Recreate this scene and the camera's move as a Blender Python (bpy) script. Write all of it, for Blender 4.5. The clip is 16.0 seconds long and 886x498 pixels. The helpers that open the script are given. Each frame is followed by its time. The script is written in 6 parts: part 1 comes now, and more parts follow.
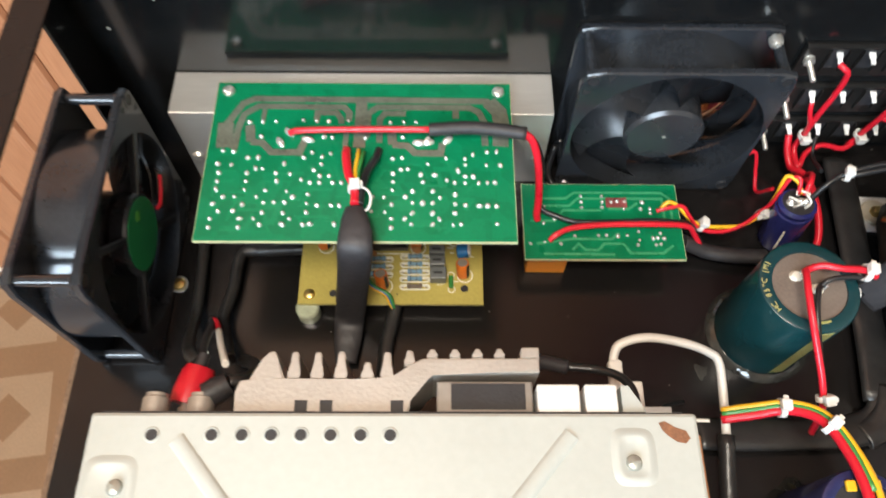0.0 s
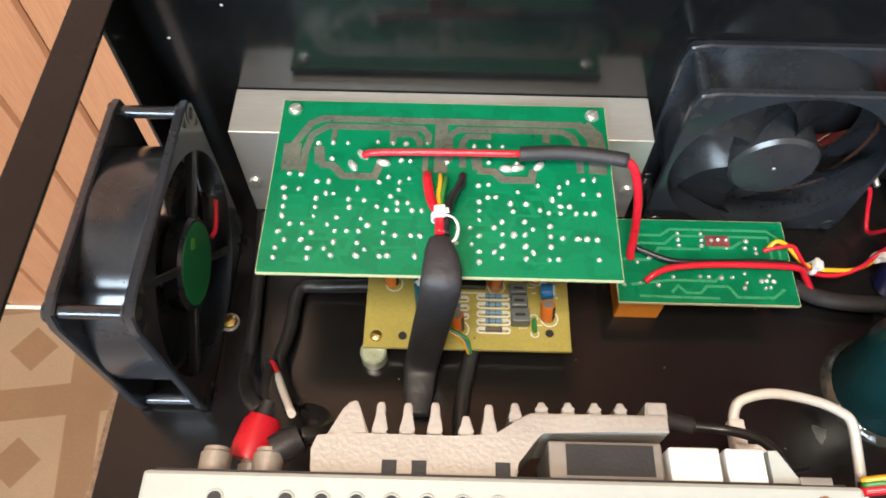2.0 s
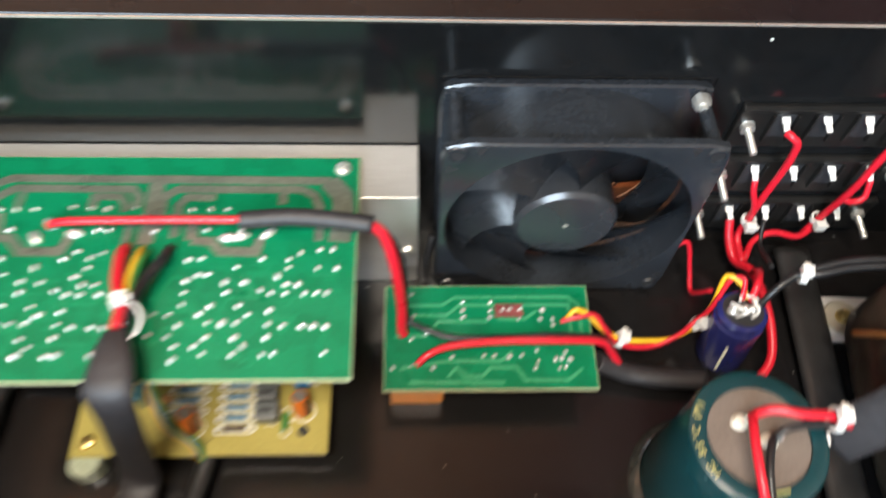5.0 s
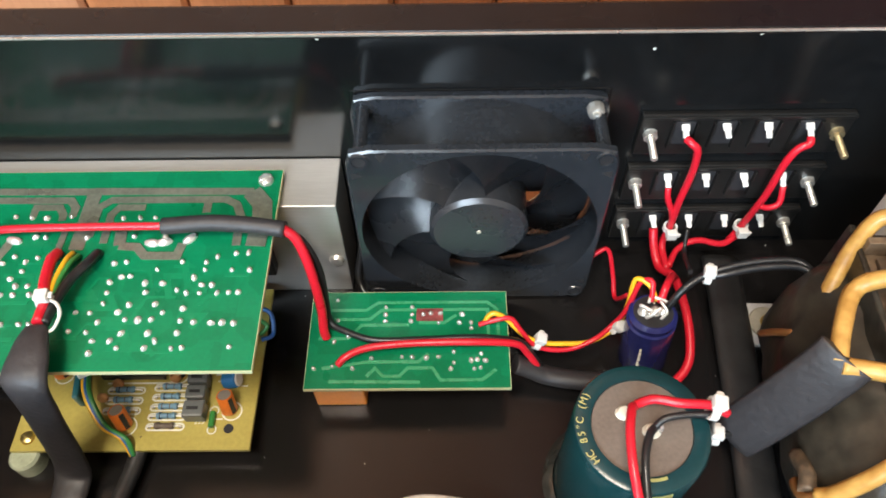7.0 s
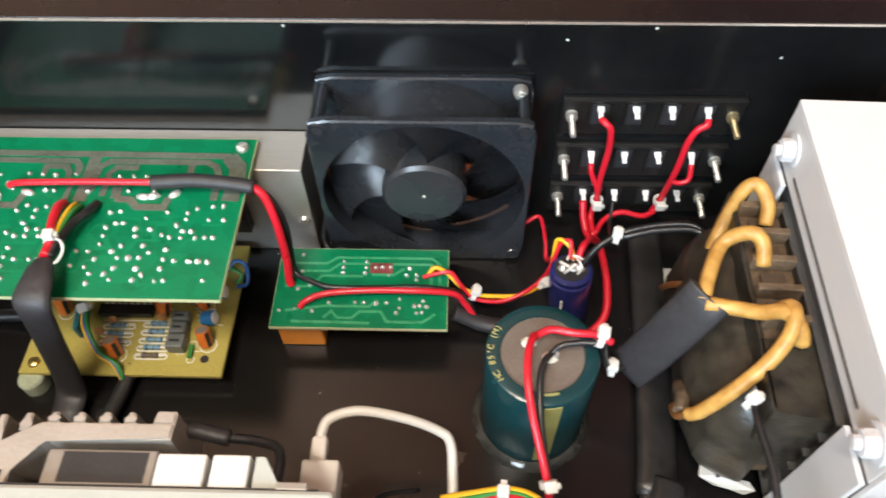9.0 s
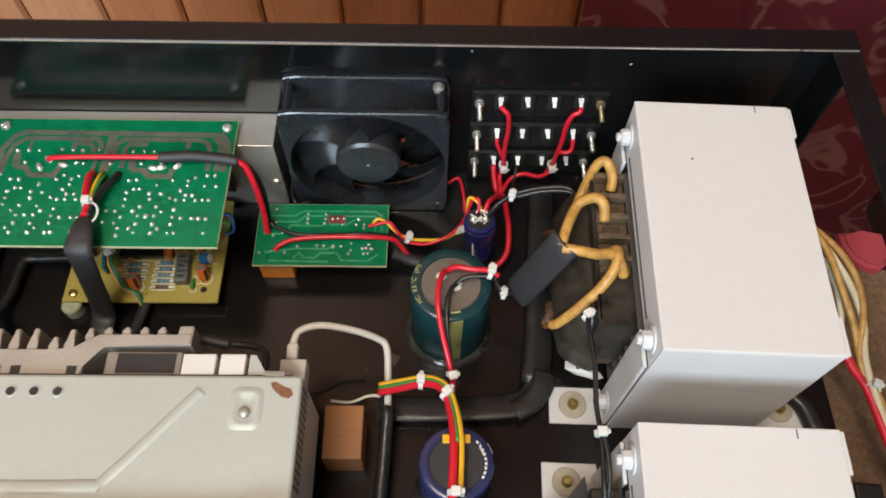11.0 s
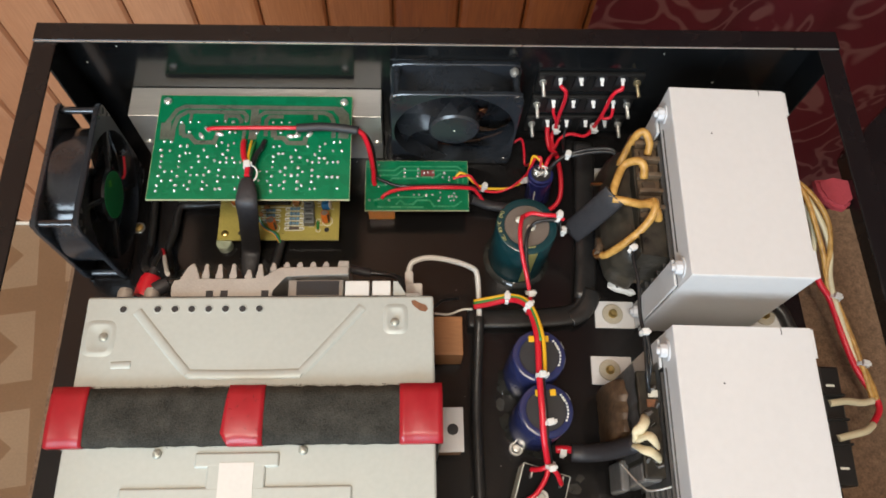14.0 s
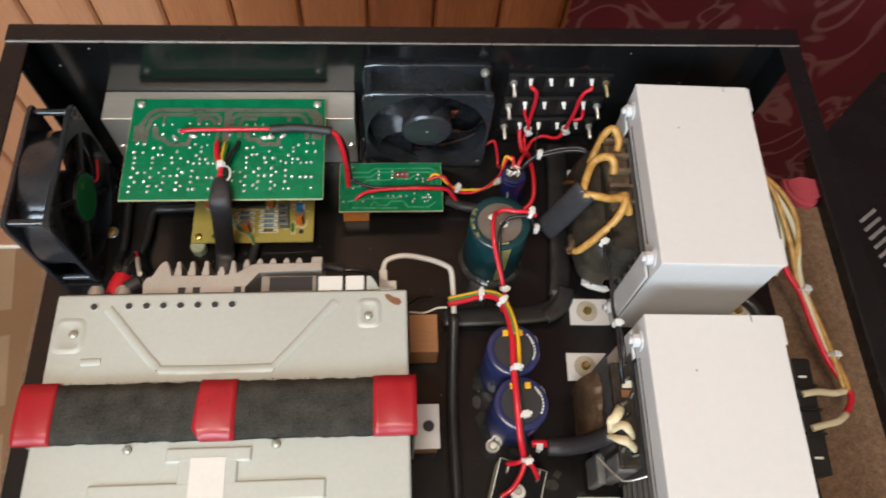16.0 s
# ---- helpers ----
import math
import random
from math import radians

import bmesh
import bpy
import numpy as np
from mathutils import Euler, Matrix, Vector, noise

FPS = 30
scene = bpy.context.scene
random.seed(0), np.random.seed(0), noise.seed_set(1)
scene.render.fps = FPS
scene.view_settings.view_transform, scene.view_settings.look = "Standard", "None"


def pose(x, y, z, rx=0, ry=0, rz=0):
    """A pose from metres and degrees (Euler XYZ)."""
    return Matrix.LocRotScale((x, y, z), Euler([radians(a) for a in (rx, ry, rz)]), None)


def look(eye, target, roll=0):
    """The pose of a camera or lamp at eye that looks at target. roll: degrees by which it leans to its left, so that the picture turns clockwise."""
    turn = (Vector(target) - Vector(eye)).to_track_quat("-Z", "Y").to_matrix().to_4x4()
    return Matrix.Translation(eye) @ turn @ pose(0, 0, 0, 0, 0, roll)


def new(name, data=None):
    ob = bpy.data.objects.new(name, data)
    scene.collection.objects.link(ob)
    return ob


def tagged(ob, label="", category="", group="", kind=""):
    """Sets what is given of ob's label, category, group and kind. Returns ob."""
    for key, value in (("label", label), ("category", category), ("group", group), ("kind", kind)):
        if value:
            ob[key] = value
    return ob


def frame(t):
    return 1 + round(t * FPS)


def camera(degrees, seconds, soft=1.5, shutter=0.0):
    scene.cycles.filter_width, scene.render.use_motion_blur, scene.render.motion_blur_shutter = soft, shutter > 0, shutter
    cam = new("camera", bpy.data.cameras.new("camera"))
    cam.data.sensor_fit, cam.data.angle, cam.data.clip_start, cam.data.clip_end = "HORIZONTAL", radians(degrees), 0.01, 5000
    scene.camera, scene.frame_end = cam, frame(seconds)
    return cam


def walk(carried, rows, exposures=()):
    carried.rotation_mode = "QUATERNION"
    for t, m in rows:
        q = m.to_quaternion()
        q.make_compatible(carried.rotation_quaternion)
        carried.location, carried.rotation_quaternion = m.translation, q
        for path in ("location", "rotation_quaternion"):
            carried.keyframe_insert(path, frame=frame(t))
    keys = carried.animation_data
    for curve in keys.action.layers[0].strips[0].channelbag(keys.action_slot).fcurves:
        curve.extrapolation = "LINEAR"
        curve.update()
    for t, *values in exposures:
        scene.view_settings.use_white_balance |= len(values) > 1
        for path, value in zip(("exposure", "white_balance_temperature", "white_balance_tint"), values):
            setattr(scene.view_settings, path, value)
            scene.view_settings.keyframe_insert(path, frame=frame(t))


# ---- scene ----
SHUTTER = 0.5
cam = camera(61.81, 16.0, soft=1.7, shutter=SHUTTER)
# seconds, x, y, z, then the three turns in degrees
PATH = [
    (0.0, 0.0835, 0.1107, 0.2906, 26.66, -0.53, -0.02),
    (0.5, 0.0754, 0.0993, 0.3043, 30.27, -0.09, -0.04),
    (1.0, 0.0786, 0.0994, 0.2965, 30.88, 0.01, -0.70),
    (1.5, 0.0579, 0.1172, 0.2644, 30.47, -1.84, 0.45),
    (2.0, 0.0562, 0.1211, 0.2604, 30.44, -0.46, 1.31),
    (2.5, 0.0687, 0.1163, 0.2722, 30.75, 0.70, 0.99),
    (3.0, 0.0837, 0.1070, 0.2799, 31.64, 1.45, 0.30),
    (3.5, 0.0922, 0.0966, 0.2871, 32.56, 2.24, 0.36),
    (4.0, 0.1029, 0.0984, 0.2823, 32.04, 1.93, -0.77),
    (4.5, 0.1111, 0.1015, 0.2807, 31.60, 2.07, -0.44),
    (5.0, 0.1280, 0.1611, 0.2323, 31.75, -2.10, -1.40),
    (5.2, 0.1400, 0.1799, 0.2178, 31.03, -3.36, -1.77),
    (7.3, 0.1725, 0.1376, 0.2433, 35.75, 0.95, -0.03),
    (7.5, 0.1781, 0.1328, 0.2478, 36.08, 1.03, -0.73),
    (8.0, 0.1870, 0.1117, 0.2536, 34.71, 0.47, 0.20),
    (8.5, 0.1843, 0.1036, 0.2652, 36.16, 1.51, 1.82),
    (9.0, 0.1913, 0.1084, 0.2583, 35.51, 0.71, 1.54),
    (9.5, 0.2189, 0.0950, 0.2666, 34.88, 0.58, 1.28),
    (9.7, 0.2243, 0.0868, 0.2747, 35.54, 1.21, 2.03),
    (11.8, 0.1845, 0.0561, 0.3865, 26.92, -2.13, -0.85),
    (12.0, 0.1795, 0.0499, 0.3939, 27.29, -1.76, 0.42),
    (12.5, 0.1865, 0.0457, 0.3860, 25.34, -0.18, 2.46),
    (13.0, 0.1831, 0.0513, 0.3876, 24.82, -1.57, 2.18),
    (13.5, 0.1546, 0.0466, 0.4233, 19.92, -1.10, 0.54),
    (14.0, 0.1470, 0.0345, 0.4421, 23.22, -2.44, -1.20),
    (14.5, 0.1513, 0.0328, 0.4370, 22.43, -2.61, -1.70),
    (15.0, 0.1387, 0.0245, 0.4428, 23.81, -2.28, 0.01),
    (15.5, 0.1423, 0.0242, 0.4392, 23.66, -2.14, -0.69),
    (16.0, 0.1523, 0.0157, 0.4363, 25.64, -3.29, -2.45),
]
EXPOSURES = [(0.0, 0.37), (1.0, 0.46), (2.0, 0.52), (3.0, 0.45), (4.5, 0.42), (5.2, 0.66), (7.3, 0.47), (8.0, 0.43), (8.5, 0.33), (9.0, 0.38), (9.5, -0.22), (9.7, -0.26), (11.8, -0.27), (16.0, -0.28)]
walk(cam, [(t, pose(x, y, z, a, b, c)) for t, x, y, z, a, b, c in PATH], EXPOSURES)

# ---- world and lights ----
world = bpy.data.worlds.new("world")
scene.world = world
world.use_nodes = True
wn = world.node_tree.nodes
sky = wn.new("ShaderNodeTexSky")
sky.sky_type, sky.sun_disc = "NISHITA", False
sky.sun_elevation, sky.sun_rotation = radians(35), radians(200)
world.node_tree.links.new(sky.outputs[0], wn["Background"].inputs[0])
wn["Background"].inputs[1].default_value = 0.1


def area_lamp(name, where, target, sx, sy, watts, colour):
    data = bpy.data.lights.new(name, "AREA")
    data.shape, data.size, data.size_y, data.energy, data.color = "RECTANGLE", sx, sy, watts, colour
    ob = new(name, data)
    ob.matrix_world = look(where, target)
    return ob


area_lamp("ceiling_tube_light", (-0.15, -0.45, 1.98), (-0.1, -0.4, 0), 0.95, 0.14, 37, (1.0, 0.89, 0.75))
area_lamp("window_daylight", (-0.6, -1.66, 1.1), (-0.2, 0.2, 0.2), 1.4, 1.0, 70, (0.68, 0.85, 1.0))


# ---- materials ----
def material(name, colour, rough=0.5, metal=0.0, var=0.15, scale=40.0, fine=500.0, bump=0.15, spec=0.5, stretch=(1, 1, 1), tint=None):
    """A surface with a colour that drifts at two scales, uneven gloss and fine relief. stretch: the grain's lengthening."""
    m = bpy.data.materials.new(name)
    m.use_nodes = True
    n, l = m.node_tree.nodes, m.node_tree.links
    b = n["Principled BSDF"]
    b.inputs["Metallic"].default_value = metal
    b.inputs["Specular IOR Level"].default_value = spec
    tc, mp = n.new("ShaderNodeTexCoord"), n.new("ShaderNodeMapping")
    mp.inputs["Scale"].default_value = stretch
    l.new(tc.outputs["Object"], mp.inputs["Vector"])
    a, f = n.new("ShaderNodeTexNoise"), n.new("ShaderNodeTexNoise")
    a.inputs["Scale"].default_value, f.inputs["Scale"].default_value = scale, fine
    a.inputs["Detail"].default_value, f.inputs["Detail"].default_value = 4, 3
    for t in (a, f):
        l.new(mp.outputs[0], t.inputs["Vector"])
    add = n.new("ShaderNodeMath")
    add.operation = "MULTIPLY_ADD"
    add.inputs[1].default_value = 0.5
    half = n.new("ShaderNodeMath")
    half.operation = "MULTIPLY"
    half.inputs[1].default_value = 0.5
    l.new(f.outputs[0], half.inputs[0])
    l.new(a.outputs[0], add.inputs[0])
    l.new(half.outputs[0], add.inputs[2])
    ramp = n.new("ShaderNodeValToRGB")
    other = tint or colour
    ramp.color_ramp.elements[0].position, ramp.color_ramp.elements[1].position = 0.3, 0.7
    ramp.color_ramp.elements[0].color = (*[c * (1 - var) for c in colour], 1)
    ramp.color_ramp.elements[1].color = (*[min(1, c * (1 + var)) for c in other], 1)
    l.new(add.outputs[0], ramp.inputs[0])
    l.new(ramp.outputs[0], b.inputs["Base Color"])
    mr = n.new("ShaderNodeMapRange")
    mr.inputs["To Min"].default_value, mr.inputs["To Max"].default_value = max(0.02, rough * 0.75), min(1, rough * 1.25)
    l.new(a.outputs[0], mr.inputs["Value"])
    l.new(mr.outputs[0], b.inputs["Roughness"])
    if bump:
        bp = n.new("ShaderNodeBump")
        bp.inputs["Strength"].default_value, bp.inputs["Distance"].default_value = bump, 0.0004
        l.new(f.outputs[0], bp.inputs["Height"])
        l.new(bp.outputs[0], b.inputs["Normal"])
    return m


def grooved_wood(name, dark, light, across=9.0):
    """Wood with long grain along z and broad figure."""
    m = material(name, light, 0.38, 0, 0.2, 3.0, 60.0, 0.1, stretch=(across, across, 0.6))
    n, l = m.node_tree.nodes, m.node_tree.links
    ramp = [x for x in n if x.type == "VALTORGB"][0]
    ramp.color_ramp.elements[0].color, ramp.color_ramp.elements[1].color = (*dark, 1), (*light, 1)
    info = n.new("ShaderNodeObjectInfo")
    mp = [x for x in n if x.type == "MAPPING"][0]
    comb = n.new("ShaderNodeCombineXYZ")
    mul = n.new("ShaderNodeMath")
    mul.operation, mul.inputs[1].default_value = "MULTIPLY", 20
    l.new(info.outputs["Random"], mul.inputs[0])
    for i in range(3):
        l.new(mul.outputs[0], comb.inputs[i])
    l.new(comb.outputs[0], mp.inputs["Location"])
    return m


def vinyl():
    """Printed floor vinyl: pale squares with a brown diamond, brown bands between."""
    m = material("printed_vinyl", (0.27, 0.178, 0.106), 0.35, 0, 0.12, 12, 300, 0.05)
    n, l = m.node_tree.nodes, m.node_tree.links
    ramp = [x for x in n if x.type == "VALTORGB"][0]
    tc = [x for x in n if x.type == "TEX_COORD"][0]
    sep = n.new("ShaderNodeSeparateXYZ")
    l.new(tc.outputs["Object"], sep.inputs[0])

    def op(kind, x, y=0.0):
        q = n.new("ShaderNodeMath")
        q.operation = kind
        for i, v in enumerate((x, y)):
            if isinstance(v, (int, float)):
                q.inputs[i].default_value = v
            else:
                l.new(v, q.inputs[i])
        return q.outputs[0]
    uv = []
    dx, dy = op("ADD", sep.outputs[0], 0.471), op("ADD", sep.outputs[1], -0.481)
    for c, s in ((0.99, 0.137), (-0.137, 0.99)):
        u = op("ADD", op("MULTIPLY", dx, c / 0.146), op("MULTIPLY", dy, s / 0.146))
        uv.append(op("ABSOLUTE", op("SUBTRACT", op("FRACT", op("ADD", u, 0.5)), 0.5)))
    diamond = op("LESS_THAN", op("ADD", uv[0], uv[1]), 0.21)
    band = op("GREATER_THAN", op("MAXIMUM", uv[0], uv[1]), 0.36)
    mask = op("MAXIMUM", diamond, band)
    mix = n.new("ShaderNodeMix")
    mix.data_type, mix.blend_type = "RGBA", "MULTIPLY"
    mix.inputs["B"].default_value = (0.72, 0.62, 0.54, 1)
    l.new(mask, mix.inputs["Factor"])
    l.new(ramp.outputs[0], mix.inputs["A"])
    l.new(mix.outputs["Result"], n["Principled BSDF"].inputs["Base Color"])
    return m


def brocade():
    """Wine-red curtain cloth with a large pale figure."""
    m = material("wine_brocade", (0.175, 0.017, 0.03), 0.75, 0, 0.2, 8, 900, 0.3)
    n, l = m.node_tree.nodes, m.node_tree.links
    ramp = [x for x in n if x.type == "VALTORGB"][0]
    tc = [x for x in n if x.type == "TEX_COORD"][0]
    w = n.new("ShaderNodeTexNoise")
    w.inputs["Scale"].default_value, w.inputs["Detail"].default_value, w.inputs["Distortion"].default_value = 11, 1, 2.2
    l.new(tc.outputs["Object"], w.inputs["Vector"])
    r2 = n.new("ShaderNodeValToRGB")
    e = r2.color_ramp.elements
    e[0].position, e[1].position = 0.47, 0.5
    e[0].color, e[1].color = (0, 0, 0, 1), (1, 1, 1, 1)
    x = e.new(0.54)
    x.color = (1, 1, 1, 1)
    x = e.new(0.57)
    x.color = (0, 0, 0, 1)
    l.new(w.outputs[0], r2.inputs[0])
    mix = n.new("ShaderNodeMix")
    mix.data_type = "RGBA"
    mix.inputs["B"].default_value = (0.31, 0.12, 0.12, 1)
    l.new(r2.outputs[0], mix.inputs["Factor"])
    l.new(ramp.outputs[0], mix.inputs["A"])
    l.new(mix.outputs["Result"], n["Principled BSDF"].inputs["Base Color"])
    return m


def board_green():
    """Solder mask with broad darker copper fields under it."""
    m = material("green_solder_mask", (0.0015, 0.16, 0.066), 0.3, 0, 0.12, 60, 900, 0.04, 0.25)
    n, l = m.node_tree.nodes, m.node_tree.links
    ramp = [x for x in n if x.type == "VALTORGB"][0]
    tc = [x for x in n if x.type == "TEX_COORD"][0]
    v = n.new("ShaderNodeTexVoronoi")
    v.distance, v.inputs["Scale"].default_value = "CHEBYCHEV", 130
    l.new(tc.outputs["Object"], v.inputs["Vector"])
    sep = n.new("ShaderNodeSeparateColor")
    l.new(v.outputs["Color"], sep.inputs[0])
    q = n.new("ShaderNodeMath")
    q.operation, q.inputs[1].default_value = "GREATER_THAN", 0.55
    l.new(sep.outputs[0], q.inputs[0])
    mix = n.new("ShaderNodeMix")
    mix.data_type, mix.blend_type = "RGBA", "MULTIPLY"
    mix.inputs["B"].default_value = (0.82, 0.87, 0.85, 1)
    l.new(q.outputs[0], mix.inputs["Factor"])
    l.new(ramp.outputs[0], mix.inputs["A"])
    l.new(mix.outputs["Result"], n["Principled BSDF"].inputs["Base Color"])
    return m


BLACK_PAINT = material("black_gloss_paint", (0.008, 0.0082, 0.0085), 0.15, 0, 0.3, 25, 350, 0.015, 0.47)
BLACK_FLOOR = material("black_satin_paint", (0.008, 0.0072, 0.0072), 0.21, 0, 0.35, 30, 400, 0.1, 0.45)
BLACK_RAIL = material("black_powder_paint", (0.008, 0.0072, 0.0076), 0.27, 0, 0.3, 30, 500, 0.1, 0.32)
FAN_PLASTIC = material("black_fan_plastic", (0.022, 0.025, 0.03), 0.19, 0, 0.25, 50, 600, 0.06, 0.75)
BLADE_PLASTIC = material("smooth_blade_plastic", (0.027, 0.029, 0.033), 0.27, 0, 0.15, 50, 600, 0.04, 0.65)
ALU = material("brushed_aluminium", (0.6, 0.575, 0.535), 0.4, 0.65, 0.08, 30, 700, 0.15, stretch=(0.15, 2, 2))
CAST = material("cast_grey_alloy", (0.42, 0.39, 0.35), 0.5, 0.55, 0.1, 60, 900, 0.3)
ZINC = material("zinc_plated_steel", (0.43, 0.45, 0.415), 0.46, 0.15, 0.05, 14, 400, 0.06)
# shaded copy of the zinc steel: the shade is put into its darker colour
ZINC_SHADED = material("steel_in_shade", (0.3, 0.28, 0.25), 0.45, 0.6, 0.1, 20, 400, 0.1)
STEEL = material("bright_screw_steel", (0.75, 0.73, 0.68), 0.3, 0.8, 0.15, 120, 900, 0.1)
BRASS = material("yellow_zinc_screw", (0.65, 0.5, 0.2), 0.3, 1.0, 0.15, 120, 900, 0.1)
SOLDER = material("solder", (0.78, 0.77, 0.74), 0.24, 0.7, 0.1, 200, 1500, 0.2)
TINNED = material("tinned_copper_track", (0.2, 0.21, 0.165), 0.3, 0.5, 0.3, 90, 900, 0.25)
GREEN = board_green()
GREEN_TRACK = material("mask_over_copper", (0.004, 0.175, 0.072), 0.3, 0, 0.1, 90, 900, 0.03, 0.25)
PALE_TRACK = material("pale_mask_over_copper", (0.04, 0.26, 0.12), 0.28, 0, 0.1, 90, 900, 0.03)
BOARD_EDGE = material("glass_fibre_edge", (0.5, 0.52, 0.3), 0.6, 0, 0.1, 200, 900, 0.1)
YELLOW_BOARD = material("phenolic_board", (0.42, 0.35, 0.09), 0.36, 0, 0.14, 45, 700, 0.05)
WHITE_INK = material("white_board_ink", (0.75, 0.75, 0.66), 0.6, 0, 0.05, 100, 900, 0)
WHITE_PAINT = material("white_enamel", (0.63, 0.617, 0.607), 0.42, 0, 0.03, 9, 250, 0.08)
WHITE_PLASTIC = material("white_plastic", (0.64, 0.62, 0.58), 0.4, 0, 0.04, 60, 500, 0.05)
TIE = material("nylon_tie", (0.66, 0.645, 0.61), 0.4, 0, 0.05, 120, 900, 0.1)
RED = material("red_wire_jacket", (0.56, 0.012, 0.026), 0.3, 0, 0.08, 90, 900, 0.03)
BLACK_WIRE = material("black_wire_jacket", (0.013, 0.013, 0.014), 0.32, 0, 0.2, 90, 900, 0.05)
YELLOW = material("yellow_wire_jacket", (0.75, 0.42, 0.02), 0.32, 0, 0.08, 90, 900, 0.03)
GREEN_WIRE = material("green_wire_jacket", (0.04, 0.22, 0.05), 0.32, 0, 0.08, 90, 900, 0.03)
WHITE_WIRE = material("white_wire_jacket", (0.75, 0.72, 0.66), 0.35, 0, 0.05, 90, 900, 0.03)
BLUE_WIRE = material("blue_wire_jacket", (0.02, 0.1, 0.32), 0.32, 0, 0.08, 90, 900, 0.03)
SHRINK = material("heat_shrink", (0.025, 0.023, 0.025), 0.52, 0, 0.25, 70, 500, 0.45)
SLEEVE = material("black_sleeving", (0.019, 0.0182, 0.018), 0.34, 0, 0.4, 60, 260, 0.6, 0.5)
TAN_SLEEVE = material("varnished_glass_sleeve", (0.34, 0.145, 0.022), 0.4, 0, 0.2, 55, 260, 0.3, tint=(0.54, 0.315, 0.085))
CREAM_SLEEVE = material("cream_cloth_sleeve", (0.62, 0.53, 0.34), 0.6, 0, 0.15, 60, 1200, 0.5)
FELT = material("black_felt", (0.043, 0.041, 0.035), 0.95, 0, 0.6, 110, 1300, 1.0, 0.1)
RED_TAPE = material("red_vinyl_tape", (0.33, 0.008, 0.016), 0.36, 0, 0.08, 40, 300, 0.1)
BOX_WOOD = material("planed_timber", (0.33, 0.15, 0.06), 0.6, 0, 0.2, 30, 500, 0.2, stretch=(0.3, 3, 3))
ORANGE = material("orange_can", (0.68, 0.17, 0.025), 0.35, 0, 0.1, 80, 900, 0.05)
CAP_GREEN = material("dark_teal_sleeve", (0.005, 0.033, 0.038), 0.25, 0, 0.15, 60, 900, 0.05)
CAP_BLUE = material("dark_blue_sleeve", (0.02, 0.025, 0.082), 0.22, 0, 0.2, 60, 900, 0.05)
CAP_END = material("brown_phenolic_disc", (0.13, 0.1, 0.08), 0.6, 0, 0.2, 120, 900, 0.2)
CAP_BLACK = material("black_end_disc", (0.02, 0.02, 0.022), 0.5, 0, 0.2, 120, 900, 0.2)
GOLD = material("gold_print", (0.5, 0.46, 0.16), 0.45, 0.1, 0.1, 120, 900, 0)
GLUE = material("hot_glue", (0.62, 0.58, 0.48), 0.35, 0, 0.1, 120, 600, 0.2)
DARK_PLASTIC = material("black_terminal_plastic", (0.01, 0.0095, 0.009), 0.35, 0, 0.25, 80, 700, 0.1)
BOBBIN = material("aged_bobbin_nylon", (0.07, 0.053, 0.038), 0.5, 0, 0.45, 60, 500, 0.4, tint=(0.13, 0.085, 0.05))
BOBBIN_DARK = material("dusty_black_tape", (0.014, 0.0125, 0.011), 0.33, 0, 0.6, 55, 170, 1.0, 0.4, tint=(0.034, 0.028, 0.02))
PAPER_BROWN = material("brown_insulating_paper", (0.075, 0.05, 0.033), 0.6, 0, 0.3, 70, 600, 0.3)
CORE = material("transformer_steel", (0.12, 0.115, 0.11), 0.45, 0.6, 0.3, 60, 900, 0.3, stretch=(12, 1, 1))
LABEL_GREEN = material("green_paper_label", (0.01, 0.2, 0.065), 0.4, 0, 0.1, 60, 500, 0.03)
LABEL_BRIGHT = material("green_print", (0.12, 0.4, 0.05), 0.45, 0, 0.05, 60, 500, 0)
RESISTOR = material("blue_resistor_lacquer", (0.16, 0.3, 0.42), 0.4, 0, 0.1, 120, 900, 0.05)
GREY_CAN = material("grey_film_capacitor", (0.13, 0.14, 0.14), 0.4, 0, 0.12, 120, 900, 0.05)
TRIM_BLUE = material("blue_trimmer", (0.02, 0.17, 0.42), 0.4, 0, 0.1, 120, 900, 0.05)
RUST = material("rust_spot", (0.2, 0.085, 0.04), 0.85, 0, 0.4, 400, 1500, 0.4)
COPPER = material("enamelled_copper", (0.35, 0.15, 0.05), 0.35, 0.7, 0.2, 120, 900, 0.2)
GREY_TAPE = material("grey_varnished_tape", (0.13, 0.125, 0.12), 0.3, 0, 0.35, 60, 220, 0.7)
VARNISH = material("brown_varnished_paper", (0.085, 0.045, 0.024), 0.35, 0, 0.5, 70, 260, 0.8, tint=(0.2, 0.125, 0.075))
RUBBER_GREY = material("grey_washer", (0.4, 0.36, 0.28), 0.6, 0, 0.15, 120, 700, 0.2)
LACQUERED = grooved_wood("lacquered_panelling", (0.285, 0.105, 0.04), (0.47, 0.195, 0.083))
# lit and dim copies of the panelling: light falling off is put into the colour
LACQUERED_LIT = grooved_wood("lit_lacquered_panelling", (0.35, 0.152, 0.075), (0.485, 0.24, 0.125))
LACQUERED_DIM = grooved_wood("dim_lacquered_panelling", (0.17, 0.05, 0.018), (0.34, 0.115, 0.038))
VIOLET = material("violet_blue_sleeve", (0.022, 0.027, 0.145), 0.24, 0, 0.2, 60, 900, 0.05)
RELAY_ORANGE = material("bright_orange_case", (0.85, 0.3, 0.03), 0.35, 0, 0.1, 80, 900, 0.05)
RED_STAIN = material("red_lacquer_stain", (0.2, 0.05, 0.05), 0.3, 0, 0.5, 300, 900, 0.1)
